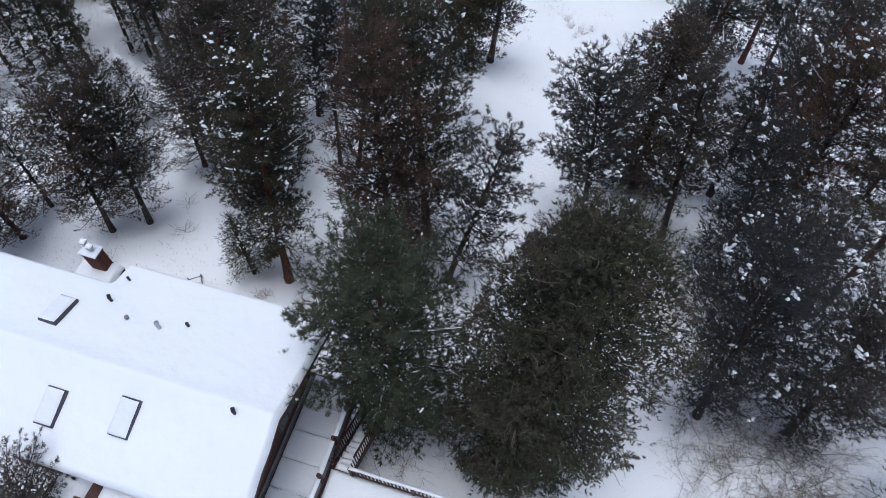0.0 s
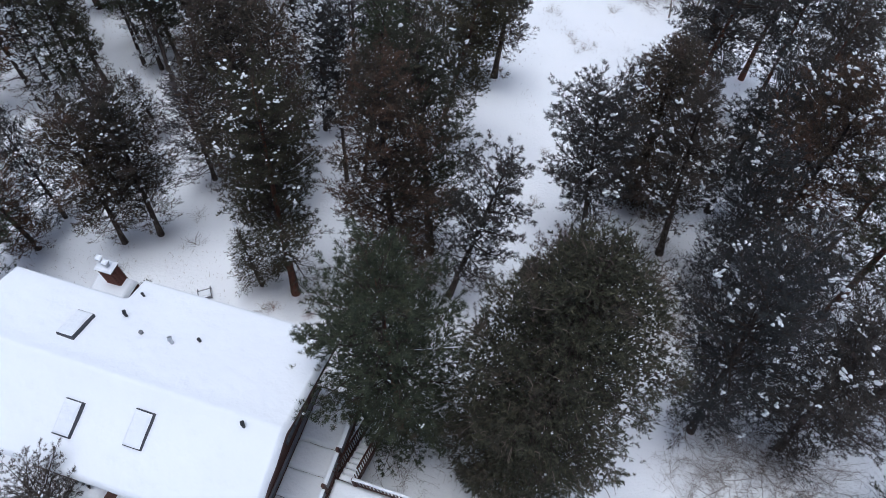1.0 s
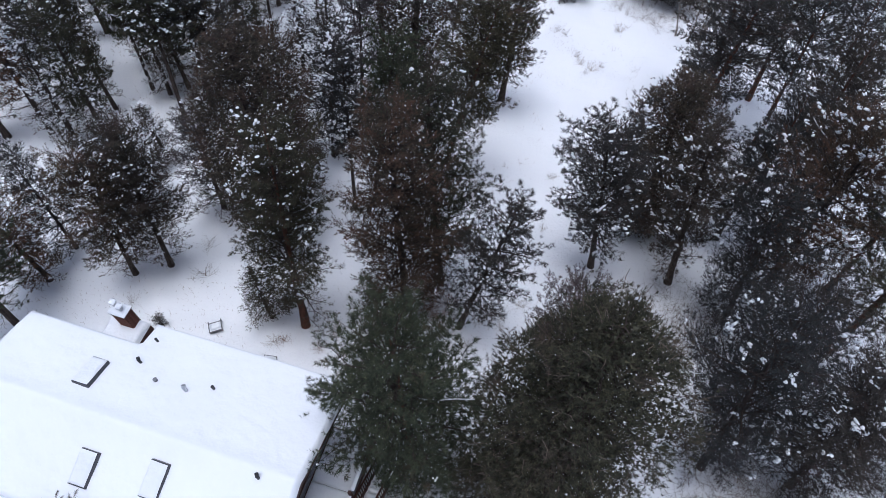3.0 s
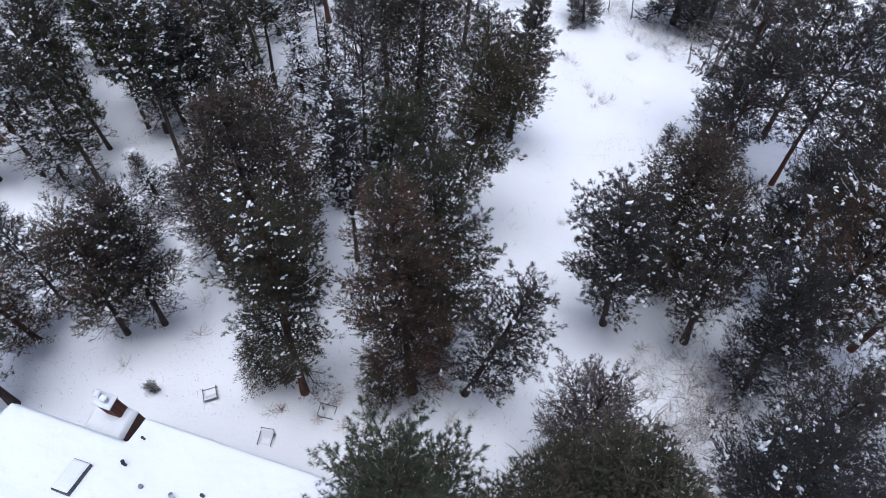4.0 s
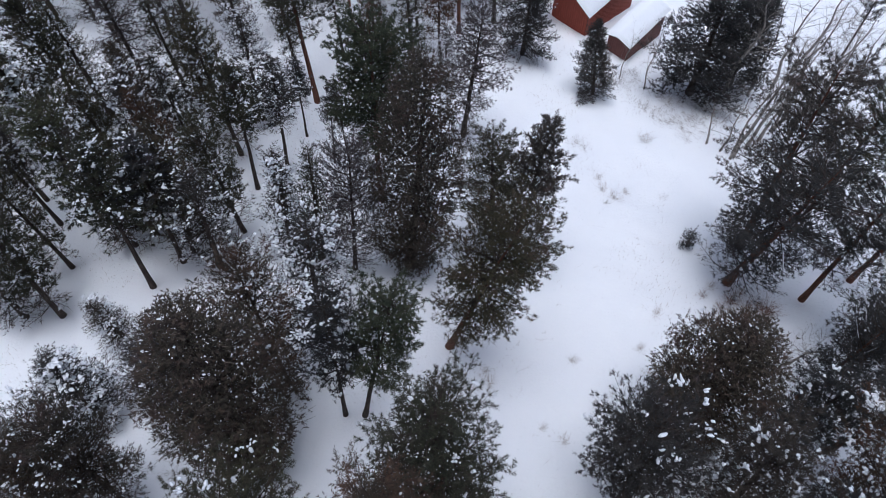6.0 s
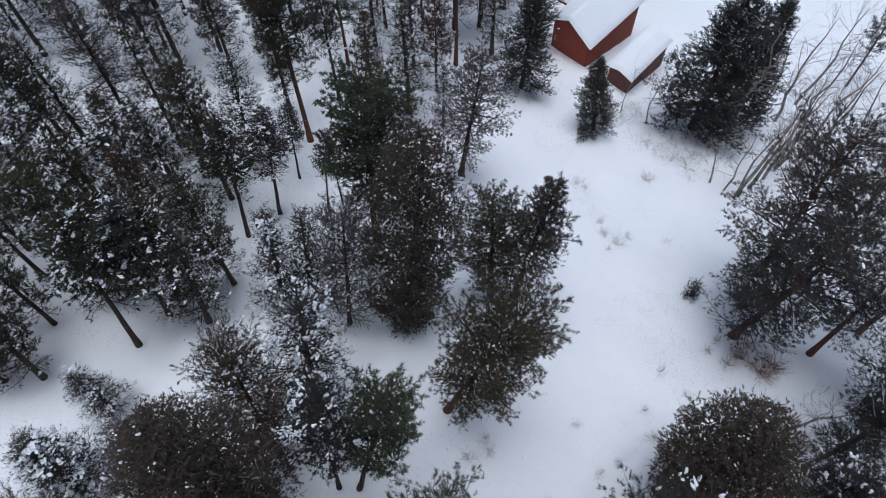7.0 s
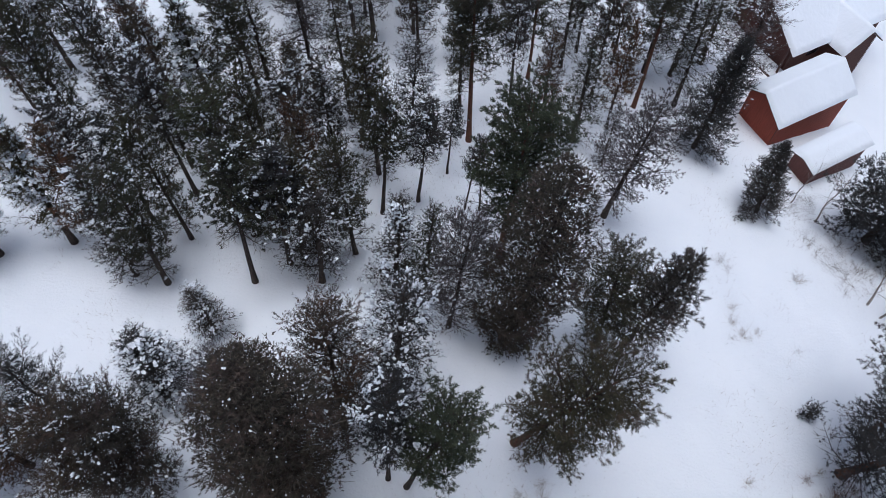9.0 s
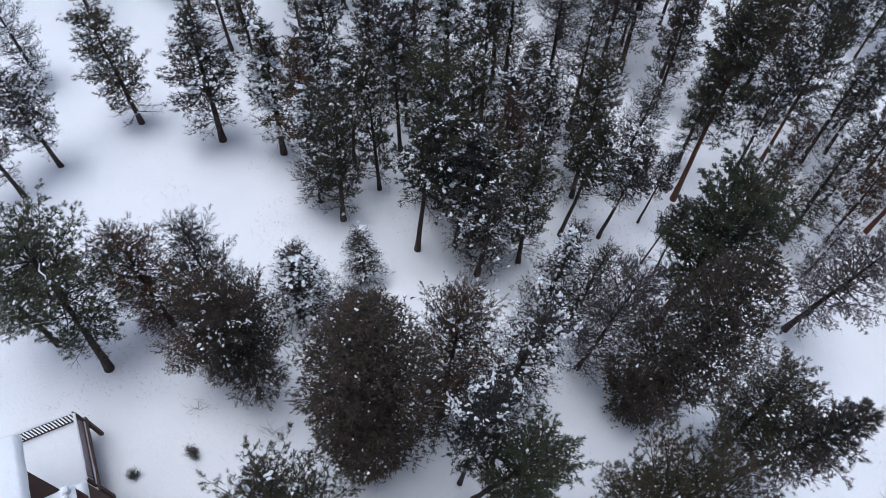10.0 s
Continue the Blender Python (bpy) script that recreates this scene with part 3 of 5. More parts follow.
stock("edge_pine", conifer, 15.0, 3.0, "ponderosa_pine", "dark ponderosa pine leaning over the clearing on a reddish trunk", 69, 0.10, DARK, RED_BARK, limbs=88, subs=13, needle=(0.14, 0.020), count=20, tufts=5, ragged=1.3, bare=0.19, dead=0.5, snow=(42, 0.070, 270, 0.028), laden=2)
stock("tall0", conifer, 17.0, 2.2, "ponderosa_pine", "tall ponderosa pine with a long bare orange trunk", 64, 0.38, OLIVE, RED_BARK, shape="egg", limbs=91, subs=10, needle=(0.20, 0.028), count=18, tufts=4, girth=0.19, ragged=0.9, snow=(34, 0.080, 360, 0.036))
stock("big0", conifer, 17.5, 2.9, "ponderosa_pine", "large dense pine flecked with snow beside the clearing", 65, 0.12, OLIVE, DARK_BARK, shape="egg", limbs=126, subs=12, needle=(0.14, 0.020), count=20, tufts=5, ragged=0.8, bare=0.12, snow=(100, 0.075, 945, 0.028))
stock("big1", conifer, 16.7, 2.8, "ponderosa_pine", "large pine with browning crown flecked with snow", 66, 0.10, RUSTY, DARK_BARK, shape="egg", style="fir", limbs=137, subs=12, needle=(0.105, 0.024), count=18, tufts=5, rise=(-0.2, 0.7), ragged=0.7, bare=0.12, dead=0.6, snow=(28, 0.060, 495, 0.026))
stock("big2", conifer, 15.1, 2.8, "ponderosa_pine", "large olive pine with heavy snow on its lower limbs", 67, 0.16, OLIVE, RED_BARK, shape="egg", limbs=116, subs=12, needle=(0.14, 0.020), count=20, tufts=5, ragged=0.9, bare=0.15, snow=(157, 0.095, 675, 0.028), laden=3)
stock("house_pine", conifer, 13.3, 2.75, "ponderosa_pine", "bushy green ponderosa pine beside the house stairs", 71, 0.10, GREEN, RED_BARK, shape="egg", limbs=120, subs=13, needle=(0.15, 0.017), count=32, tufts=4, inner=0.4, ragged=0.7, bare=0.08, snow=(8, 0.050, 585, 0.018), laden=4)
stock("great_fir", round_fir, 14.6, 3.2, "douglas_fir", "great round olive-brown fir in the yard", 72, 0.03, OLIVE, 410, sprigs=18, count=24, blade=(0.075, 0.0145), core=0.14, shoot=0.17, fill=2.6, snow=(3, 0.040, 270, 0.018), twig_count=700, soft=0.32)
stock("sapling", conifer, 1.4, 0.5, "fir_sapling", "small dark fir sapling standing in the snow", 73, 0.05, DARK, shape="egg", limbs=26, subs=4, tufts=2, needle=(0.09, 0.018), count=14, bare=0.00, snow=(6, 0.040, 45, 0.019))

tree("yard_fir", 13.90, 7.70, 10.4, 2.90, (-0.65, 0.81))
tree("yard_fir", 10.40, 8.35, 13.0, 2.70, (-0.84, 0.77))
tree("pine0", -20.33, 13.80, 11.0, 2.90, (-0.10, 0.99))
tree("fir1", -3.48, 14.64, 5.0, 1.32, (0.00, 0.00))
tree("big2", -7.26, 14.93, 12.9, 2.80, (0.70, 1.50))
tree("big1", -2.30, 15.20, 14.4, 2.60, (0.10, 1.00))
tree("grove0", -33.03, 15.02, 9.0, 1.45, (0.00, 0.00))
tree("young_pine", 0.14, 15.13, 10.8, 1.90, (2.24, -0.25))
tree("fir1", -8.95, 15.39, 5.0, 1.32, (0.00, 0.00))
tree("big0", -0.95, 18.00, 13.8, 2.90, (-0.10, 1.00))
tree("dark_fir", 13.50, 16.24, 10.6, 2.60, (-0.75, 0.74))
tree("brown0", -20.77, 17.26, 8.3, 2.0, (0.00, 0.11))
tree("grove2", -34.29, 17.51, 7.3, 1.80, (-0.00, -0.05))
tree("cap_fir", -16.52, 17.81, 8.9, 2.15, (0.56, 0.69))
tree("cap_fir", -14.91, 18.48, 10.1, 2.15, (0.72, 0.71))
tree("young_pine", 11.20, 18.82, 11.4, 2.20, (-0.86, 0.65))
tree("snowy0", -42.05, 19.58, 8.0, 1.68, (0.00, 0.00))
tree("path_pine", 7.18, 19.71, 11.0, 2.60, (-0.76, 0.34))
tree("dark_fir", -20.32, 19.53, 7.8, 1.85, (0.20, 0.30))
tree("round_brown", -9.72, 20.80, 13.4, 3.00, (0.55, 1.10))
tree("snowy1", -17.64, 22.64, 6.2, 2.16, (0.22, 0.58))
tree("grove1", -35.32, 22.86, 8.6, 2.00, (0.00, 0.01))
tree("tuft_pine", -4.92, 23.19, 12.3, 1.70, (2.30, 0.53))
tree("lumpy_pine", -5.87, 23.20, 11.9, 1.70, (0.80, 0.37))
tree("brown1", -8.90, 24.70, 10.7, 1.95, (-0.20, 1.30))
tree("grove0", -31.23, 26.08, 9.7, 2.30, (0.19, 0.58))
tree("snowy1", -17.60, 26.78, 4.8, 1.44, (-0.02, -0.04))
tree("ball_pine", -0.95, 27.48, 13.2, 2.70, (2.90, -0.50))
tree("snowy0", -7.73, 27.88, 10.3, 2.28, (0.91, 0.48))
tree("grove1", -21.79, 28.33, 10.2, 1.90, (0.31, 0.55))
tree("grove4", -28.25, 28.53, 10.4, 1.70, (0.28, 0.63))
tree("grove3", -25.57, 28.87, 10.7, 1.70, (0.25, 0.50))
tree("thin0", -17.59, 30.47, 11.4, 2.28, (0.76, 0.84))
tree("fir2", -14.26, 32.14, 8.6, 2.04, (0.66, 0.54))
tree("thin1", -16.38, 32.30, 10.3, 2.04, (0.69, 0.65))
tree("grey_fir", -6.55, 32.42, 11.4, 1.90, (1.06, 0.34))
tree("round_brown", -3.44, 33.02, 16.0, 2.80, (1.60, 0.14))
tree("fir1", -15.97, 33.14, 10.7, 2.04, (0.83, 0.67))
tree("fir1", -8.63, 33.21, 10.1, 1.80, (0.92, 0.40))
tree("thin0", -40.53, 33.32, 12.0, 1.74, (0.00, 0.00))
tree("thin1", -25.28, 31.77, 9.0, 1.50, (0.23, 0.37))
tree("edge_pine", 15.81, 33.53, 13.0, 3.50, (0.84, -1.00))
tree("snowy1", -10.38, 33.71, 9.0, 1.92, (0.64, 0.35))
tree("big0", 1.42, 35.22, 10.4, 2.20, (-0.35, 0.03))
tree("lobed_pine", 2.77, 35.32, 12.3, 2.50, (1.19, -0.29))
tree("tuft_pine", -20.68, 33.66, 11.0, 1.70, (0.30, 0.50))
tree("edge_pine", 17.42, 36.76, 16.0, 3.50, (-0.47, 0.40))
tree("crest_pine", -5.59, 38.36, 14.5, 2.70, (0.74, 0.15))
tree("thin0", -13.43, 38.42, 10.4, 1.92, (0.87, 0.48))
tree("thin1", -11.89, 40.45, 9.3, 1.68, (0.85, 0.38))
tree("thin1", -7.86, 40.90, 8.0, 0.96, (0.00, 0.00))
tree("thin0", -23.57, 41.18, 13.0, 1.92, (0.00, 0.00))
tree("thin1", -8.97, 41.22, 7.3, 0.84, (0.70, 0.22))
tree("fir2", -17.25, 43.21, 9.5, 1.80, (0.83, 0.46))
tree("thin1", -11.16, 43.60, 7.0, 1.08, (0.43, 0.16))
tree("fir1", -24.43, 44.16, 11.0, 1.92, (0.00, 0.00))
tree("fir0", -25.69, 44.23, 12.0, 1.92, (0.00, 0.00))
tree("snowy0", -14.45, 45.02, 9.2, 1.92, (0.64, 0.30))
tree("fir3", -21.39, 45.04, 13.0, 2.04, (0.00, 0.00))
tree("fir0", -18.94, 45.06, 11.0, 1.80, (0.00, 0.00))
tree("grey0", -0.51, 45.36, 11.5, 2.60, (1.14, -0.06))
tree("tall0", -11.04, 47.30, 16.5, 2.30, (0.00, 0.00))
tree("fir0", -12.84, 50.07, 11.0, 1.44, (0.00, 0.00))
tree("snowy1", -1.91, 50.25, 6.1, 1.08, (0.08, 0.00))
tree("fir1", -4.45, 51.31, 10.0, 2.04, (0.00, 0.00))
tree("barn_spruce", 9.56, 51.96, 7.2, 1.90, (-0.70, 0.18))
tree("fir2", -22.09, 52.14, 14.0, 2.16, (0.00, 0.00))
tree("fir1", -26.50, 52.32, 12.0, 2.04, (0.00, 0.00))
tree("fir3", -21.24, 53.54, 14.0, 2.16, (0.00, 0.00))
tree("barn_spruce", 17.76, 53.71, 14.6, 4.00, (0.02, -0.01))
tree("fir0", -31.55, 54.14, 12.0, 2.04, (0.00, 0.00))
tree("barn_spruce", 4.07, 55.75, 10.9, 2.40, (0.33, -0.04))
tree("pine2", -9.41, 55.86, 13.0, 1.90, (0.00, 0.00))
tree("tall0", -1.14, 57.56, 18.0, 2.00, (0.00, 0.00))
tree("fir0", -7.57, 58.47, 10.0, 1.74, (0.00, 0.00))
tree("fir0", 1.76, 59.54, 12.0, 1.74, (0.00, 0.00))
tree("barn_spruce", 21.6, 55.6, 12.0, 3.2)
tree("house_pine", -1.55, 7.85, 13.3, 2.75, (0.1, -0.2))
tree("great_fir", 2.6, 6.45, 14.6, 3.35, (1.55, 1.0))
tree("grey_fir", 4.5, 11.2, 9.2, 2.3, (0.2, 0.7))
tree("round_brown", 10.5, 23.6, 11.6, 2.9)
tree("young_pine", 14.8, 22.6, 9.4, 2.2)
tree("pine1", -12.0, 3.2, 7.1, 1.75, (0.5, 0.3))
tree("brown0", 16.2, 18.6, 13.5, 2.9)
tree("pine1", 17.2, 25.4, 10.0, 2.1)
tree("pine1", 17.9, 22.6, 11.5, 2.4)
tree("pine2", 18.4, 14.9, 13.0, 2.8)
tree("fir2", 17.4, 9.4, 11.5, 3.00)
tree("pine1", 19.8, 18.9, 13.0, 2.8)
tree("dark_fir", 13.4, 12.2, 10.0, 2.4)
tree("pine1", 19.5, 26.5, 13.0, 2.8)
tree("pine1", 20.2, 32.6, 14.0, 2.7)
tree("fir0", 22.5, 29.5, 12.0, 2.88)
tree("pine2", 21.5, 38.4, 14.0, 2.8)
tree("pine1", 24.0, 34.5, 13.0, 2.8)
tree("fir0", 17.0, 4.0, 10.0, 2.76)
tree("pine0", -22.9, 12.6, 10.0, 2.2)
tree("fir2", 0.8, 63.1, 13.0, 2.64)
tree("fir0", 2.8, 66.2, 13.0, 2.76)
tree("fir3", 5.4, 61.7, 11.0, 2.28)
tree("fir2", -1.3, 61.9, 12.0, 2.52)

# the wood fills up behind the nearer trees
filler = random.Random(31)


def stand(x0, x1, y0, y1, count, keep_clear, gap, lo, hi, slant=0.0):
    """Trees scattered over a stretch of ground, none close to another or to the open lanes."""
    made = tries = 0
    while made < count and tries < count * 60:
        tries += 1
        y = filler.uniform(y0, y1)
        x = filler.uniform(x0, x1) + slant * (y - y0)
        if any(math.hypot(x - a, y - b) < gap for a, b in SPOTS):
            continue
        if any(math.hypot(x - a, y - b) < c for a, b, c in keep_clear):
            continue
        tree("grove%d" % filler.randrange(5) if y < 52 else "wood%d" % filler.randrange(4), x, y, filler.uniform(lo, hi), filler.uniform(1.25, 1.8), group=WOOD)
        made += 1


LANES = [(-12.6, 36.3, 1.7), (-11.6, 39.4, 1.5), (-10.0, 43.0, 1.8), (-9.3, 46.4, 1.8), (-8.6, 49.8, 2.0), (-6.6, 54.0, 2.0), (-27.5, 34.5, 2.2), (-24.5, 38.0, 2.0), (-22.6, 39.5, 1.8), (-24.0, 50.5, 2.6), (-27.5, 46.5, 2.2), (-19.5, 47.0, 2.0), (-23.0, 42.5, 2.6), (-26.5, 43.5, 2.2), (-20.5, 39.0, 1.8)]
stand(-30, -19, 28, 37, 3, LANES, 2.2, 8, 11)
stand(-26, -13, 33, 46, 12, LANES, 2.2, 9, 12)
stand(-38, -16, 46, 62, 12, LANES, 2.5, 10, 14)
stand(-42, -27, 30, 46, 14, LANES, 2.5, 9, 13)
stand(-16, -1, 48, 64, 12, LANES, 2.6, 9, 13)
stand(-30, 4, 62, 76, 14, LANES, 2.7, 10, 14)
stand(-52, -38, 16, 46, 6, LANES, 2.9, 9, 12)
stand(-19, -7, 68, 80, 7, LANES, 2.6, 10, 14)
stand(31, 40, 40, 62, 7, LANES, 3.3, 9, 13)
stand(-38, -20, 53, 61, 9, LANES, 2.0, 9, 12)
tree("snowy0", -19.48, 33.34, 10.0, 1.70, (0.30, 0.50))
tree("snowy1", -23.62, 28.06, 9.4, 1.70, (0.30, 0.55))
tree("grey_fir", -13.20, 22.80, 7.4, 1.90, (0.30, 0.50))


# ---- carpentry helpers ----
def box(bm, x0, x1, y0, y1, z0, z1, m=None):
    """A box with slightly broken edges."""
    made = bmesh.ops.create_cube(bm, size=1)["verts"]
    bmesh.ops.scale(bm, vec=(x1 - x0, y1 - y0, z1 - z0), verts=made)
    bmesh.ops.translate(bm, vec=((x0 + x1) / 2, (y0 + y1) / 2, (z0 + z1) / 2), verts=made)
    if m is not None:
        bmesh.ops.transform(bm, matrix=m, verts=made)
    return made


def boxed(name, material, parent, *dims, label="", bevel=0.01):
    bm = bmesh.new()
    box(bm, *dims)
    if bevel:
        bmesh.ops.bevel(bm, geom=bm.edges[:], offset=bevel, segments=1, affect="EDGES")
    return part(name, bm, material, parent, label)


def prism(name, material, parent, outline, axis, a, b, label=""):
    """An outline of (p, q) drawn out from a to b along an axis: 'x' takes (y, z), 'y' takes (x, z), 'z' takes (x, y)."""
    bm = bmesh.new()
    put = {"x": lambda p, q, d: (d, p, q), "y": lambda p, q, d: (p, d, q), "z": lambda p, q, d: (p, q, d)}[axis]
    lo = [bm.verts.new(put(p, q, a)) for p, q in outline]
    hi = [bm.verts.new(put(p, q, b)) for p, q in outline]
    bm.faces.new(lo)
    bm.faces.new(hi[::-1])
    for i in range(len(lo)):
        j = (i + 1) % len(lo)
        bm.faces.new((lo[i], hi[i], hi[j], lo[j]))
    return part(name, bm, material, parent, label)


def snow_sheet(name, material, parent, rects, surface, depth, seed, cell=0.14, edge=0.22, wave=0.02, label=""):
    """A blanket of snow over rectangles (x0, x1, y0, y1): surface gives the height it lies on; its edges are rounded."""
    x0, x1 = min(r[0] for r in rects), max(r[1] for r in rects)
    y0, y1 = min(r[2] for r in rects), max(r[3] for r in rects)
    nx, ny = max(4, int((x1 - x0) / cell)), max(4, int((y1 - y0) / cell))
    verts, index, tris = [], {}, []

    def inside(x, y):
        return max(min(x - r[0], r[1] - x, y - r[2], r[3] - y) for r in rects)

    def corner(i, j):
        if (i, j) not in index:
            x, y = x0 + (x1 - x0) * i / nx, y0 + (y1 - y0) * j / ny
            d = max(0.0, inside(x, y))
            k = 1 - (1 - min(1.0, d / edge)) ** 2
            n = noise.noise((x * 0.7 + seed, y * 0.7, seed)) * 2 + noise.noise((x * 2.3, y * 2.3 + seed, seed)) * 0.7
            t = depth * math.sqrt(max(0.0, k)) + wave * n * min(1.0, d / edge)
            ux, uy = (0.022 * noise.noise((y * 1.7, seed, x)), 0.022 * noise.noise((x * 1.7, seed + 3, y))) if d < 1e-6 else (0, 0)
            index[(i, j)] = len(verts)
            verts.append((x + ux, y + uy, surface(x, y) + t + 0.006))
        return index[(i, j)]

    for i in range(nx):
        for j in range(ny):
            cx, cy = x0 + (x1 - x0) * (i + 0.5) / nx, y0 + (y1 - y0) * (j + 0.5) / ny
            if inside(cx, cy) <= 0:
                continue
            a, b, c, d = corner(i, j), corner(i + 1, j), corner(i + 1, j + 1), corner(i, j + 1)
            tris += [(a, b, c), (a, c, d)]
    return link_part(name, tri_mesh(name, verts, tris, True), material, parent, label)


def rod(bm, p, q, radius, sides=8):
    way = Vector(q) - Vector(p)
    made = bmesh.ops.create_cone(bm, cap_ends=True, segments=sides, radius1=radius, radius2=radius, depth=way.length)["verts"]
    bmesh.ops.transform(bm, matrix=Matrix.Translation((Vector(p) + Vector(q)) / 2) @ way.to_track_quat("Z", "Y").to_matrix().to_4x4(), verts=made)


def rodded(name, material, parent, p, q, radius, sides=8, label=""):
    bm = bmesh.new()
    rod(bm, p, q, radius, sides)
    return part(name, bm, material, parent, label, smooth=False)


BROWN_SIDING = plain_material("brown_stained_siding", (0.115, 0.052, 0.036), 0.7, 2.5, 0.3, 0.3, stretch=(8, 8, 0.6))
BROWN_TRIM = plain_material("dark_brown_trim", (0.075, 0.036, 0.028), 0.65, 5, 0.25)
BRICK = plain_material("red_brown_brick", (0.17, 0.072, 0.052), 0.85, 5, 0.35, 0.5)
MORTAR = plain_material("grey_mortar", (0.24, 0.20, 0.18), 0.9, 14, 0.2)
STEEL = plain_material("galvanised_steel", (0.55, 0.56, 0.58), 0.4, 8, 0.15, 0.05, 0.5, 0.8)
BLACK_PIPE = plain_material("black_vent_pipe", (0.03, 0.03, 0.033), 0.5, 12, 0.2)
DARK_FRAME = plain_material("dark_bronze_frame", (0.055, 0.055, 0.065), 0.45, 10, 0.15)
RED_WOOD = plain_material("barn_red_boards", (0.255, 0.058, 0.035), 0.75, 2.2, 0.22, 0.35, stretch=(6, 6, 0.5))
DULL_RED = plain_material("faded_red_brown_boards", (0.135, 0.058, 0.050), 0.8, 2.2, 0.25, 0.35, stretch=(6, 6, 0.5))
LOG_WOOD = plain_material("dark_log_wall", (0.085, 0.034, 0.026), 0.75, 2.0, 0.3, 0.3, stretch=(0.7, 0.7, 9))
GREY_METAL = plain_material("weathered_grey_metal", (0.20, 0.20, 0.21), 0.5, 12, 0.2, 0.1, 0.4, 0.6)
DECK_WOOD = plain_material("weathered_deck_boards", (0.11, 0.065, 0.05), 0.8, 4, 0.3, 0.3)
GLASS = plain_material("dark_window_glass", (0.02, 0.024, 0.03), 0.08, 3, 0.1, 0.0, 0.6)

# ---- the house ----
AT_HOUSE = pose(-4.44, 5.29, 0, 0, 0, -16)
RIDGE, PITCH = 8.52, 0.30
house = thing("house", AT_HOUSE, "brown two-storey house under a deep blanket of snow", "house")


def roof_z(u, v):
    return RIDGE - PITCH * abs(v) + 0.05 * math.exp(-(v / 0.3) ** 2) - 0.05


# roof slabs, north with a step in its eave, south straight
prism("roof_slab", BROWN_TRIM, house, [(0, RIDGE), (3.72, RIDGE - 3.72 * PITCH), (3.72, RIDGE - 3.72 * PITCH - 0.22), (0, RIDGE - 0.22)], "x", -7.3, 0.0)
prism("roof_slab", BROWN_TRIM, house, [(0, RIDGE), (2.74, RIDGE - 2.74 * PITCH), (2.74, RIDGE - 2.74 * PITCH - 0.22), (0, RIDGE - 0.22)], "x", -11.72, -7.302)
prism("roof_slab", BROWN_TRIM, house, [(-0.002, RIDGE), (-2.95, RIDGE - 2.95 * PITCH), (-2.95, RIDGE - 2.95 * PITCH - 0.22), (-0.002, RIDGE - 0.22)], "x", -11.6, 0.0)
snow_sheet("snow_cover", ROOF_SNOW, house, [(-7.32, 0.05, -3.0, 3.78), (-11.78, 0.05, -3.0, 2.80)], roof_z, 0.34, 3.0, 0.085, 0.075, 0.032, label="deep smooth roof snow")
# walls
for name, dims in {
    "north_wall": (-7.0, -1.3, 2.95, 3.1, -1.5, 7.3), "stair_wall": (-7.0, -6.85, 2.2, 2.95, -1.5, 7.4), "northwest_wall": (-11.2, -7.0, 2.05, 2.2, -1.5, 7.55),
    "south_wall": (-11.2, -1.3, -2.6, -2.45, 0.5, 7.45), "west_wall": (-11.2, -11.05, -2.45, 2.05, -1.0, 7.6),
}.items():
    boxed(name, BROWN_SIDING, house, *dims, label="brown stained boards", bevel=0)
prism("east_wall", BROWN_SIDING, house, [(3.1, -1.0), (3.1, 7.3), (0, 8.22), (-2.6, 7.44), (-2.6, 0.0)], "x", -1.3, -1.15, "brown stained boards")
# boards on the gable wall, one by one
bd = bpy.data.meshes.new("board")
bm = bmesh.new()
box(bm, -1.148, -1.125, -0.085, 0.085, 3.3, 7.3)
bmesh.ops.bevel(bm, geom=bm.edges[:], offset=0.008, segments=1, affect="EDGES")
bm.to_mesh(bd)
bm.free()
bd.materials.append(BROWN_SIDING)
for i in range(28):
    ob = new("board", bd)
    ob.parent = house
    ob.location.y = -2.4 + 0.198 * i
# fascia boards along the gable
for sign, end in ((1, 3.72), (-1, 2.95)):
    bm = bmesh.new()
    ln = math.hypot(end, end * PITCH)
    box(bm, 0.0, 0.035, 0, ln, -0.26, -0.03)
    bmesh.ops.bevel(bm, geom=bm.edges[:], offset=0.006, segments=1, affect="EDGES")
    f = part("fascia", bm, BROWN_TRIM, house)
    f.matrix_local = pose(0.002, 0, RIDGE, -sign * math.degrees(math.atan(PITCH)), 0, 0) if sign > 0 else pose(0.037, 0, RIDGE, -math.degrees(math.atan(PITCH)), 0, 180)
# gable windows
for v, w in ((-1.4, 1.1), (1.2, 1.3)):
    win = boxed("window", DARK_FRAME, house, -1.123, -1.08, v - w / 2, v + w / 2, 4.3, 5.7, label="dark-framed window")
    for side in (-1, 1):
        boxed("pane", GLASS, win, -1.078, -1.07, v + side * w / 4 - w / 4 + 0.06, v + side * w / 4 + w / 4 - 0.06, 4.38, 5.62, bevel=0)


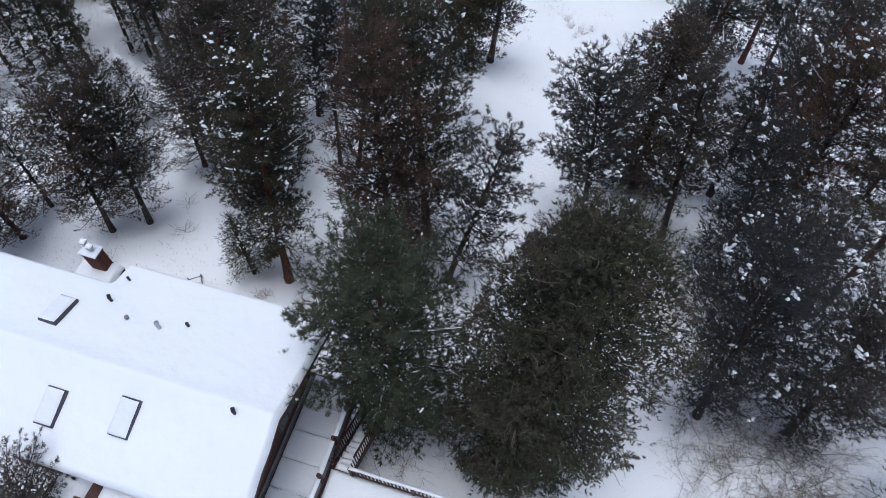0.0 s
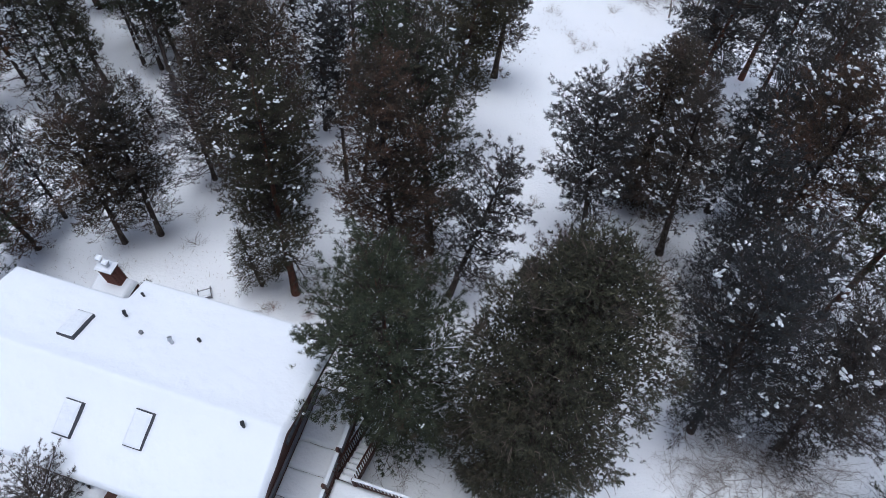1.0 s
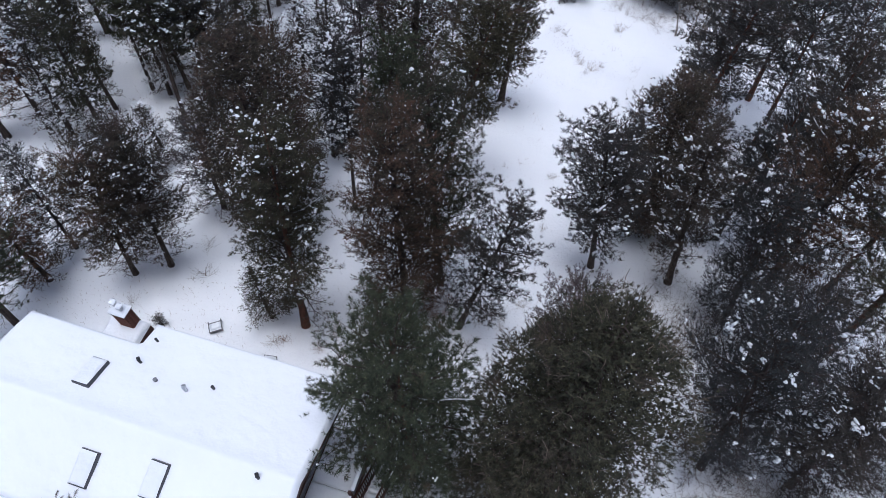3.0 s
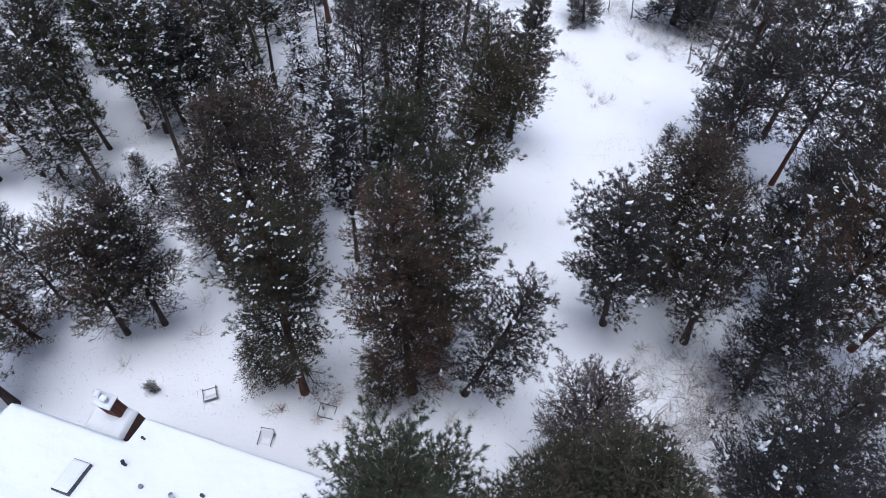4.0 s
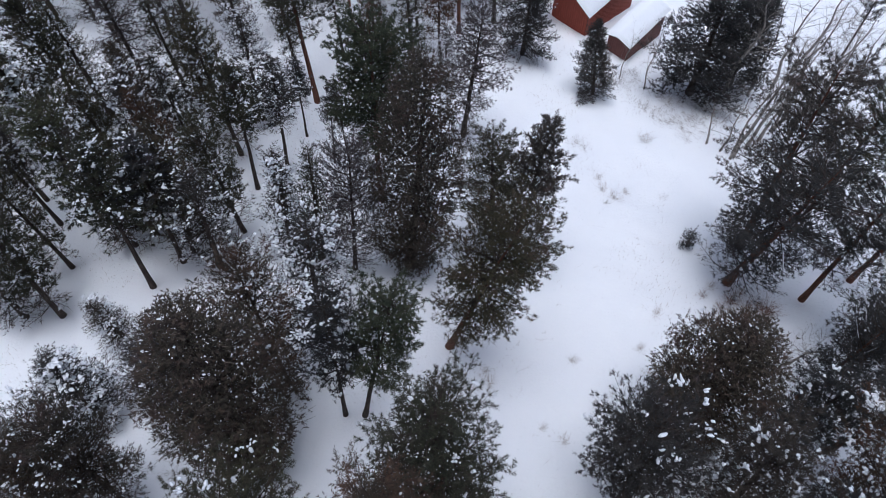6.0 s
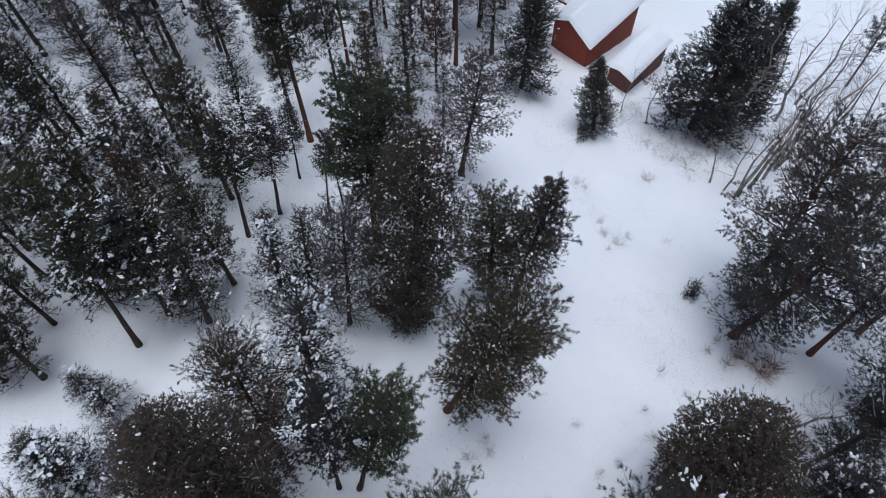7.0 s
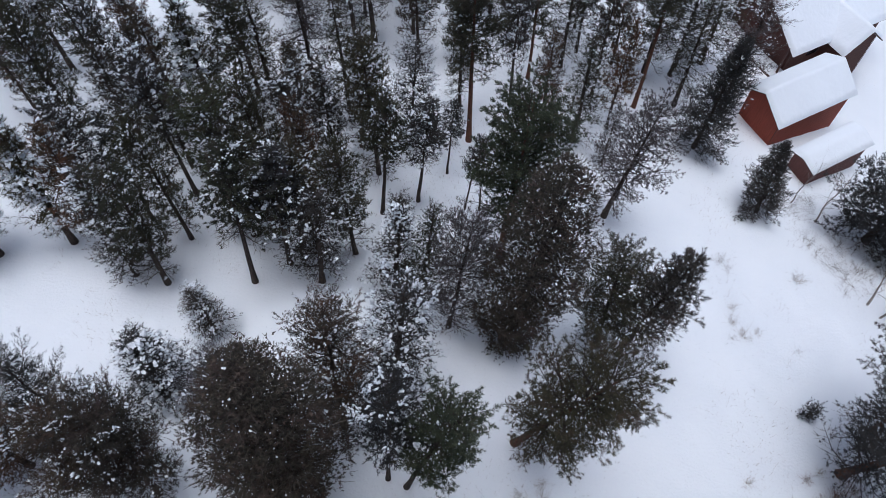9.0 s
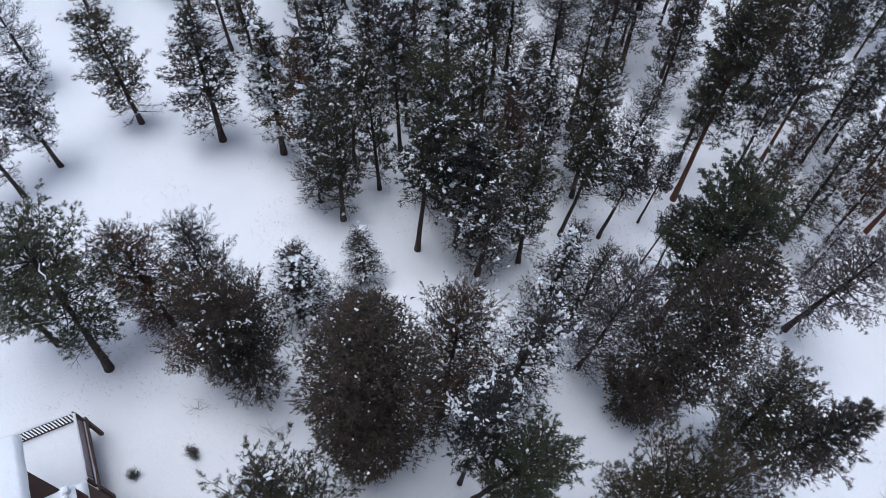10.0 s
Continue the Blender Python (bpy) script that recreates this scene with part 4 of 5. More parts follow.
def skylight(u, v0, v1, sag, seed):
    """A raised skylight, its glass under a pad of snow, dark frame showing round it."""
    up = v0 + v1 > 0
    m = AT_HOUSE @ pose(u, (v0 + v1) / 2, RIDGE - PITCH * abs((v0 + v1) / 2) + 0.235, -math.degrees(math.atan(PITCH)) * (1 if up else -1))
    sk = thing("skylight", m, "dark-framed roof skylight capped with snow", "skylight", "skylights in the house roof")
    ln, w = (v1 - v0) / 2 / math.cos(math.atan(PITCH)), 0.31
    for name, d in (("frame_side", (-w, -w + 0.05, -ln, ln)), ("frame_side", (w - 0.05, w, -ln, ln)), ("frame_end", (-w + 0.05, w - 0.05, -ln, -ln + 0.05)), ("frame_end", (-w + 0.05, w - 0.05, ln - 0.05, ln))):
        boxed(name, DARK_FRAME, sk, *d, -0.25, 0.17, bevel=0.008)
    boxed("pane", GLASS, sk, -w + 0.05, w - 0.05, -ln + 0.05, ln - 0.05, 0.08, 0.11, bevel=0)
    snow_sheet("snow_cap", DECK_SNOW, sk, [(-w - 0.005, w - 0.045, -ln + 0.03 + sag, ln - 0.03)], lambda x, y: 0.172, 0.05, seed, 0.05, 0.05, 0.006, "pad of snow on the glass")


skylight(-4.23, -1.72, -0.64, 0.0, 1.0)
skylight(-6.53, -2.03, -0.97, 0.0, 2.0)
skylight(-8.05, 0.70, 1.74, 0.0, 4.0)


def roof_vent(u, v, height, radius, material, label, elbow=False):
    base = RIDGE - PITCH * abs(v) + 0.26
    vt = thing("roof_vent", AT_HOUSE @ pose(u, v, base), label, "vent pipe", "vents in the house roof")
    rodded("pipe", material, vt, (0, 0, -0.1), (0, 0, height), radius, 12)
    if elbow:
        rodded("cap", material, vt, (0, 0, height), (-0.03, 0.06, height + 0.1), radius * 1.25, 12)
    else:
        rodded("rim", material, vt, (0, 0, height - 0.02), (0, 0, height + 0.015), radius * 1.2, 12)


roof_vent(-6.80, 2.10, 0.24, 0.048, BLACK_PIPE, "short black vent pipe in roof snow", True)
roof_vent(-4.00, 2.00, 0.22, 0.048, BLACK_PIPE, "short black vent pipe in roof snow")
roof_vent(-6.83, 3.05, 0.22, 0.04, BLACK_PIPE, "thin black vent pipe near the eave")
roof_vent(-1.16, -0.25, 0.22, 0.050, BLACK_PIPE, "black vent pipe beside the ridge", True)
roof_vent(-4.81, 1.66, 0.22, 0.06, STEEL, "grey metal roof vent with a slanted cap", True)
roof_vent(-5.92, 1.66, 0.14, 0.06, GREY_METAL, "low dull metal roof vent in the snow")

# brick chase and chimney
chimney = thing("chimney", AT_HOUSE, "red-brown brick chimney with two steel flues and snow", "chimney")
boxed("chase", BROWN_SIDING, chimney, -9.85, -8.40, 2.22, 4.06, -1.5, 6.27, label="boarded brown chase")
snow_sheet("ledge_snow", DECK_SNOW, chimney, [(-9.90, -8.38, 2.2, 4.10)], lambda x, y: 6.27, 0.24, 6.0, 0.07, 0.12, 0.02, "snow on the chase")
boxed("core", MORTAR, chimney, -9.33, -8.76, 3.67, 4.05, 6.2, 7.42, bevel=0)
bkm = {}
for key, (a, b) in {"long": (0.178, 0.05), "wide": (0.05, 0.172)}.items():
    bm = bmesh.new()
    box(bm, -a / 2, a / 2, -b / 2, b / 2, -0.031, 0.031)
    bmesh.ops.bevel(bm, geom=bm.edges[:], offset=0.006, segments=1, affect="EDGES")
    bkm[key] = bpy.data.meshes.new("brick")
    bm.to_mesh(bkm[key])
    bm.free()
    bkm[key].materials.append(BRICK)
for row in range(18):
    z = 6.10 + row * 0.0745
    shift = 0.11 * (row % 2)
    for k in range(3):
        for v in (3.665, 4.055):
            ob = new("brick", bkm["long"])
            ob.parent, ob.location = chimney, (-9.235 + shift * 0.3 + k * 0.188, v, z)
    for k in range(2):
        for u in (-9.335, -8.755):
            ob = new("brick", bkm["wide"])
            ob.parent, ob.location = chimney, (u, 3.76 + shift * 0.25 + k * 0.185, z)
boxed("crown_slab", MORTAR, chimney, -9.39, -8.70, 3.61, 4.11, 7.42, 7.5)
snow_sheet("cap_snow", DECK_SNOW, chimney, [(-9.41, -8.68, 3.59, 4.13)], lambda x, y: 7.5, 0.09, 8.0, 0.06, 0.12, 0.01, "snow on the chimney top")
for u, v, top in ((-9.20, 3.94, 7.92), (-8.93, 3.86, 7.86)):
    flue = rodded("flue", STEEL, chimney, (u, v, 7.45), (u, v, top - 0.08), 0.085, 16, "galvanised flue pipe")
    rodded("flue_collar", STEEL, flue, (u, v, 7.5), (u, v, 7.58), 0.12, 16)
    rodded("flue_cap", STEEL, flue, (u, v, top - 0.05), (u, v, top - 0.01), 0.135, 16)
    snow_sheet("flue_snow", DECK_SNOW, flue, [(u - 0.11, u + 0.11, v - 0.11, v + 0.11)], lambda x, y: top - 0.01, 0.06, u, 0.03, 0.09, 0.004, "puck of snow")

# railed deck at the northwest corner
def railing(name, p, q, z, parent, posts=2, gap=0.13, snow=True):
    """Posts, two rails and balusters from p to q, with a strip of snow on the top rail."""
    way = Vector((q[0] - p[0], q[1] - p[1], 0))
    ln = way.length
    base = thing(name, parent @ pose(p[0], p[1], z, 0, 0, math.degrees(math.atan2(way.y, way.x))), "dark brown wooden railing topped with snow", "railing")
    boxed("top_rail", BROWN_TRIM, base, 0, ln, -0.05, 0.05, 0.9, 0.95)
    boxed("bottom_rail", BROWN_TRIM, base, 0.04, ln - 0.04, -0.025, 0.025, 0.12, 0.17)
    for i in range(posts):
        x = ln * i / (posts - 1)
        boxed("post", BROWN_TRIM, base, x - 0.05, x + 0.05, -0.048, 0.048, -0.1, 0.898)
    bal = bpy.data.meshes.new("baluster")
    bm = bmesh.new()
    box(bm, -0.02, 0.02, -0.02, 0.02, 0.172, 0.898)
    bm.to_mesh(bal)
    bm.free()
    bal.materials.append(BROWN_TRIM)
    n = int(ln / gap)
    for i in range(1, n):
        ob = new("baluster", bal)
        ob.parent, ob.location = base, (ln * i / n, 0, 0)
    if snow:
        snow_sheet("rail_snow", DECK_SNOW, base, [(0, ln, -0.06, 0.06)], lambda x, y: 0.95, 0.07, ln, 0.04, 0.05, 0.012, "strip of snow")
    return base


wdeck = thing("deck", AT_HOUSE, "raised wooden deck under snow at the house corner", "deck")
boxed("platform", DECK_WOOD, wdeck, -14.55, -11.22, 0.2, 3.08, 1.75, 1.95)
snow_sheet("deck_snow", DECK_SNOW, wdeck, [(-14.5, -11.22, 0.2, 3.02)], lambda x, y: 1.95, 0.25, 12.0, 0.16, 0.2, 0.02)
for u, v in ((-14.45, 0.3), (-14.45, 2.98), (-11.4, 2.98)):
    boxed("deck_post", BROWN_TRIM, wdeck, u - 0.08, u + 0.08, v - 0.08, v + 0.08, -1.4, 1.748)
railing("railing", (-14.45, 0.3), (-14.45, 2.9), 1.98, AT_HOUSE)
railing("railing", (-14.38, 2.98), (-11.4, 2.98), 1.98, AT_HOUSE)

# balcony on the gable side: snow lies in bays between the joists
DZ = 3.6
balcony = thing("balcony", AT_HOUSE, "snow-filled balcony along the gable wall", "balcony")
boxed("balcony_floor", DECK_WOOD, balcony, -1.15, 0.72, -3.4, 3.2, DZ - 0.3, DZ - 0.1)
for i in range(6):
    v0 = -3.1 + i * 1.04
    snow_sheet("snow_bay", DECK_SNOW, balcony, [(-1.02, 0.62, v0, v0 + 1.035)], lambda x, y: DZ - 0.1, 0.26, 20.0 + i, 0.07, 0.09, 0.015, "bay of snow")
boxed("wall_flashing", STEEL, balcony, -1.125, -1.06, -3.3, 3.1, DZ - 0.098, DZ + 0.22)
boxed("beam", BROWN_TRIM, balcony, 0.64, 0.76, -3.4, 3.2, DZ - 0.098, DZ + 0.1)
for v in (-3.0, -1.7, -0.4, 0.9, 2.2):
    boxed("rail_post", BROWN_TRIM, balcony, 0.64, 0.75, v - 0.06, v + 0.06, DZ + 0.102, DZ + 1.0)
for v in (-2.35, -1.05, 0.25, 1.55):
    snow_sheet("screen_snow", DECK_SNOW, boxed("rail_screen", GREY_METAL, balcony, 0.66, 0.73, v - 0.56, v + 0.56, DZ + 0.12, DZ + 0.85), [(0.62, 0.8, v - 0.56, v + 0.56)], lambda x, y: DZ + 0.85, 0.08, v, 0.05, 0.06, 0.02, "snow on the screen")
for v in (-3.0, 0.0, 3.0):
    boxed("balcony_post", BROWN_TRIM, balcony, 0.6, 0.74, v - 0.07, v + 0.07, -0.5, DZ - 0.302)

# outer stairs down to the yard, and the landing with its rail
stairs = thing("stairs", AT_HOUSE, "outdoor wooden stairs with snow on every tread", "stairs")
for i in range(12):
    v, z = 0.16 + i * 0.262, DZ - 0.19 * (i + 1)
    t = boxed("tread", DECK_WOOD, stairs, 0.86, 1.50, v, v + 0.24, z - 0.05, z)
    snow_sheet("tread_snow", DECK_SNOW, t, [(0.87, 1.49, v + 0.005, v + 0.235)], lambda x, y: z, 0.09, 30.0 + i, 0.06, 0.07, 0.012)
for u in (0.80, 1.52):
    bm = bmesh.new()
    ln = math.hypot(12 * 0.262, 12 * 0.19)
    box(bm, -0.025, 0.025, 0, ln, -0.16, 0.1)
    s = part("stringer", bm, BROWN_TRIM, stairs)
    s.matrix_local = pose(u, 0.1, DZ - 0.12, -math.degrees(math.atan(0.19 / 0.262)))
    bm = bmesh.new()
    box(bm, -0.03, 0.03, 0, ln, 0.78, 0.84)
    s = part("handrail", bm, BROWN_TRIM, stairs)
    s.matrix_local = pose(u, 0.1, DZ - 0.12, -math.degrees(math.atan(0.19 / 0.262)))
    for i in range(24):
        v = 0.2 + i * 0.131
        z = DZ - 0.12 - (v - 0.1) * 0.19 / 0.262
        boxed("baluster", BROWN_TRIM, stairs, u - 0.016, u + 0.016, v - 0.016, v + 0.016, z, z + 0.88, bevel=0)
landing = thing("landing", AT_HOUSE, "snowy deck landing at the head of the stairs", "deck")
boxed("platform", DECK_WOOD, landing, 0.78, 6.0, -3.2, 0.12, DZ - 0.3, DZ - 0.1)
snow_sheet("landing_snow", DECK_SNOW, landing, [(0.80, 6.0, -3.2, 0.12)], lambda x, y: DZ - 0.1, 0.2, 40.0, 0.08, 0.15, 0.05, "trodden snow")
for u in (1.0, 3.4, 5.8):
    boxed("landing_post", BROWN_TRIM, landing, u - 0.07, u + 0.07, -0.1, 0.05, -0.5, DZ - 0.302)
railing("railing", (1.58, 0.1), (6.0, 0.1), DZ, AT_HOUSE, 3)

# wooden shaft by the south eave
boxed("shaft", BROWN_SIDING, house, -5.15, -4.80, -3.95, -3.45, 2.0, 7.25, label="narrow brown shaft")
boxed("lean_to_roof", BROWN_TRIM, house, -6.2, -1.4, -4.9, -2.62, 6.5, 6.65)
snow_sheet("lean_to_snow", DECK_SNOW, house, [(-6.25, -5.17, -4.95, -2.6), (-4.78, -1.4, -4.95, -2.6), (-6.25, -1.4, -4.95, -3.97)], lambda x, y: 6.65 + 0.08 * (y + 2.6), 0.3, 44.0, 0.16, 0.25, 0.04, "snow on the lean-to")


# ---- barn, shed and far house ----
def gabled(name, m, width, length, left, ridge_at, ridge, right, wall, label, over=0.3, snow=0.28, sink=2.5, door=None):
    """A small gabled building: its front gable runs along x from 0 (right) to -width (left), its length along y."""
    b = thing(name, m, label, name.split("_")[0] if name != "far_house" else "house")
    face = [(0, -sink), (0, right), (-ridge_at, ridge), (-width, left), (-width, -sink)]
    prism("front_wall", wall, b, face, "y", 0, 0.12)
    prism("back_wall", wall, b, face, "y", length - 0.12, length)
    boxed("side_wall", wall, b, -0.12, 0, 0.12, length - 0.12, -sink, right - 0.05, bevel=0)
    boxed("side_wall", wall, b, -width, -width + 0.12, 0.12, length - 0.12, -sink, left - 0.05, bevel=0)
    sr, sl = (ridge - right) / ridge_at, (ridge - left) / (width - ridge_at)
    prism("roof_slab", BROWN_TRIM, b, [(-ridge_at, ridge + 0.03), (over, right + 0.03 - over * sr), (over, right + 0.13 - over * sr), (-ridge_at, ridge + 0.13)], "y", -over, length + over)
    prism("roof_slab", BROWN_TRIM, b, [(-ridge_at - 0.002, ridge + 0.03), (-width - over, left + 0.03 - over * sl), (-width - over, left + 0.13 - over * sl), (-ridge_at - 0.002, ridge + 0.13)], "y", -over, length + over)
    snow_sheet("snow_cover", ROOF_SNOW, b, [(-width - over - 0.04, over + 0.04, -over - 0.04, length + over + 0.04)],
               lambda x, y: (ridge - (x + ridge_at) * sr if x > -ridge_at else ridge + (x + ridge_at) * sl) + 0.13, snow, ridge, 0.2, 0.3, 0.02, "deep smooth roof snow")
    # upright boards on the front and the long side
    for k in range(int(width / 0.2)):
        x = -0.1 - 0.2 * k
        top = (ridge - (x + ridge_at) * sr if x > -ridge_at else ridge + (x + ridge_at) * sl) - 0.1
        boxed("board", wall, b, x - 0.088, x + 0.088, -0.022, -0.002, -sink, top, bevel=0.006)
    for k in range(int(length / 0.2)):
        y = 0.1 + 0.2 * k
        boxed("board", wall, b, 0.002, 0.022, y - 0.088, y + 0.088, -sink, right - 0.12, bevel=0.006)
    boxed("corner_board", BROWN_TRIM, b, 0.003, 0.05, -0.05, -0.024, -sink, right - 0.05)
    return b


BARN = pose(9.67, 59.85, -11.95, 0, 0, -40.5)
gabled("barn", BARN, 3.6, 7.4, 3.1, 2.1, 3.85, 2.45, RED_WOOD, "red board barn with a thick snow roof", 0.3)
SHED = pose(12.95, 57.2, -12.15, 0, 0, -39.5)
gabled("shed", SHED, 2.0, 5.8, 1.75, 1.1, 1.95, 1.55, DULL_RED, "low faded red shed with a snow roof", 0.22, 0.24)
FAR = pose(9.7, 69.7, -13.2, 0, 0, -41)
far = gabled("far_house", FAR, 7.0, 10.5, 3.3, 3.5, 5.6, 3.3, LOG_WOOD, "dark log house with snow roof and porch", 0.75, 0.32)
gabled("porch_wing", FAR @ pose(2.0, 7.2, 0, 0, 0, 90), 3.4, 3.2, 3.0, 1.7, 4.4, 3.0, LOG_WOOD, "dark log porch wing with a snow roof", 0.5, 0.3)
deck = thing("porch_deck", FAR, "low porch deck edged by a dark beam under snow", "deck")
boxed("platform", DECK_WOOD, deck, -4.2, 0.3, -1.7, -0.03, -1.0, 0.5)
snow_sheet("porch_snow", DECK_SNOW, deck, [(-4.2, 0.3, -1.7, -0.05)], lambda x, y: 0.5, 0.2, 50.0, 0.12, 0.15, 0.02)
for y0, y1, x0, x1 in ((-1.78, -1.7, -4.25, 0.38), (-1.7, -0.1, 0.302, 0.38)):
    boxed("edge_beam", BROWN_TRIM, deck, x0, x1, y0, y1, 0.3, 0.8)
boxed("porch_post", BROWN_TRIM, deck, 0.05, 0.2, -0.9, -0.75, 0.5, 3.4)
boxed("window", GLASS, far, 0.024, 0.05, 2.2, 3.4, 1.2, 2.4)
bench = thing("fire_ring", Matrix.Translation((2.6, 67.5, ground(2.6, 67.5))), "dark round metal fire ring in the snow", "fire ring")
bm = bmesh.new()
bmesh.ops.create_cone(bm, cap_ends=False, segments=20, radius1=0.42, radius2=0.45, depth=0.6)
bmesh.ops.solidify(bm, geom=bm.faces[:], thickness=0.04)
part("ring", bm, GREY_METAL, bench)


# ---- shrubs, aspens and stalks ----
def branching(rng, start, way, length, radius, depth, lines, spread=0.5, droop=0.0):
    k = (1, 2, 3)[depth]
    pts, p, d = [start], np.array(start, float), np.array(way, float)
    for _ in range(k):
        d = d + rng.normal(0, 0.13, 3) + (0, 0, -droop)
        d /= np.linalg.norm(d)
        p = p + d * length / k
        pts.append(p.copy())
    lines.append((np.array(pts), np.linspace(radius, radius * 0.45, k + 1)))
    if depth:
        for _ in range(3 if depth > 1 else 4):
            q = rng.uniform(0.3, 1.0)
            i = q * k
            at = pts[int(i)] + (pts[min(k, int(i) + 1)] - pts[int(i)]) * (i - int(i))
            side = d + rng.normal(0, spread, 3)
            branching(rng, at, side / np.linalg.norm(side), length * rng.uniform(0.4, 0.65), radius * 0.42, depth - 1, lines, spread * 1.1, droop)


BUSH = {}


def shrub(kind, x, y, size, turn=0.0):
    """A bare shrub: many thin stems fanning up from the snow."""
    if kind not in BUSH:
        seed, mat, label, stems, spread, high = {
            "thicket": (81, TWIG, "tangled bare shrub, grey-brown twigs over snow", 46, 0.95, 0.75), "rust": (82, RUST_TWIG, "rust-brown leafless shrub at the wood's edge", 40, 0.6, 0.8),
            "small": (83, TWIG, "small bare shrub poking through the snow", 16, 0.7, 0.7), "weed": (84, STALK, "clump of dry weed stalks in the snow", 26, 0.45, 0.8)}[kind]
        rng = np.random.default_rng(seed)
        lines = []
        for _ in range(stems):
            w = np.array([*rng.normal(0, spread, 2), high])
            branching(rng, np.array([*rng.normal(0, 0.5 if kind == "thicket" else 0.10, 2), -0.05]), w / np.linalg.norm(w), rng.uniform(0.6, 1.1) * (0.75 if kind == "thicket" else 1), 0.0055 if kind == "thicket" else 0.007, 2 if kind == "thicket" else 1, lines, 0.65)
        root = thing("shrub", Matrix(), label, "shrub")
        tagged(link_part("branchwork", tri_mesh("branchwork", *tubes(lines, 3)), mat, root), kind="stuff")
        BUSH[kind] = root
        ob = root
    else:
        ob = copy_thing(BUSH[kind], Matrix())
    ob.matrix_basis = Matrix.Translation((x, y, ground(x, y) + hummocks(x, y))) @ Matrix.Rotation(turn, 4, "Z") @ Matrix.Diagonal((size, size, size * 0.9, 1))


def aspen(x, y, h, lean, seed, girth=0.09, fork=6):
    """A bare aspen: a pale crooked stem with thin branches high up."""
    rng = np.random.default_rng(seed)
    k = 8
    z = np.linspace(0, 1, k)
    bend = np.cumsum(rng.normal(0, 0.018 * h, (k, 2)), 0)
    pts = np.column_stack([lean[0] * z ** 1.2 + bend[:, 0] - bend[0, 0], lean[1] * z ** 1.2 + bend[:, 1] - bend[0, 1], z * h - 0.2])
    root = thing("aspen_tree", Matrix.Translation((x, y, ground(x, y))), "leafless pale-barked aspen leaning over the snow", "tree", "bare aspens")
    link_part("trunk", tri_mesh("trunk", *tubes([(pts, girth * (1 - z * 0.85))], 7), True), PALE_BARK, root)
    lines = []
    for _ in range(fork * 3):
        q = rng.uniform(0.3, 0.98)
        at = np.array([np.interp(q, z, pts[:, a]) for a in range(3)])
        w = np.array([*rng.normal(0, 0.6, 2), rng.uniform(0.3, 1.0)])
        branching(rng, at, w / np.linalg.norm(w), h * rng.uniform(0.12, 0.26), girth * 0.30 * (1.2 - q), 2, lines, 0.6)
    tagged(link_part("branchwork", tri_mesh("branchwork", *tubes(lines, 3), True), PALE_BARK, root), kind="stuff")


turn = random.Random(5)
for x, y, size in ((9.6, 12.6, 1.2), (10.3, 13.2, 1.3), (9.2, 13.6, 1.1), (9.9, 11.6, 1.2), (8.7, 16.4, 1.0), (9.4, 15.4, 1.1), (10.2, 5.2, 1.4), (11.0, 4.4, 1.4), (12.0, 4.2, 1.4), (13.0, 3.8, 1.4), (9.6, 6.4, 1.2), (14.2, 3.9, 1.4), (10.9, 16.6, 1.2), (11.5, 16.0, 1.4), (12.2, 15.3, 1.4), (11.0, 15.2, 1.3), (11.8, 14.4, 1.5), (12.6, 14.2, 1.4), (10.5, 14.5, 1.2), (11.3, 13.4, 1.4), (10.4, 17.4, 1.1), (12.6, 16.6, 1.3), (15.6, 49.3, 1.1), (14.6, 50.1, 1.0), (13.2, 50.9, 1.0), (16.8, 49.0, 1.2), (12.2, 53.3, 1.1), (17.4, 27.4, 1.2), (15.9, 26.1, 1.1), (19.2, 28.7, 1.2), (13.9, 23.4, 1.0), (11.4, 19.0, 1.0), (10.6, 7.2, 1.3), (11.2, 6.0, 1.4), (12.4, 7.3, 1.5), (13.4, 6.4, 1.6), (12.8, 5.4, 1.4), (14.4, 6.6, 1.6), (11.4, 7.6, 1.4), (14.0, 4.9, 1.4), (12.0, 6.6, 1.5), (12.9, 7.6, 1.4), (13.9, 5.9, 1.6), (14.9, 5.4, 1.4), (11.6, 8.7, 1.3), (13.2, 4.9, 1.3), (15.6, 7.0, 1.5), (12.4, 9.6, 1.2),
                   (13.6, 16.2, 1.2), (15.3, 14.6, 1.5), (12.6, 17.6, 1.0), (9.6, 13.5, 1.0), (14.2, 12.8, 1.4), (16.3, 16.9, 1.4), (11.0, 21.2, 1.0), (13.3, 22.8, 1.3), (14.6, 27.0, 1.2),
                   (16.2, 51.6, 1.2), (18.4, 52.2, 1.5), (19.6, 50.6, 1.4), (20.9, 53.2, 1.6), (17.3, 49.8, 1.0), (11.9, 54.4, 1.2), (13.1, 54.9, 1.0), (15.1, 52.9, 0.9), (-1.9, 5.9, 1.3), (0.4, 6.8, 1.1), (2.6, 60.2, 0.9), (4.9, 54.9, 0.9)):
    shrub("thicket", x, y, size, turn.uniform(0, 6.28))
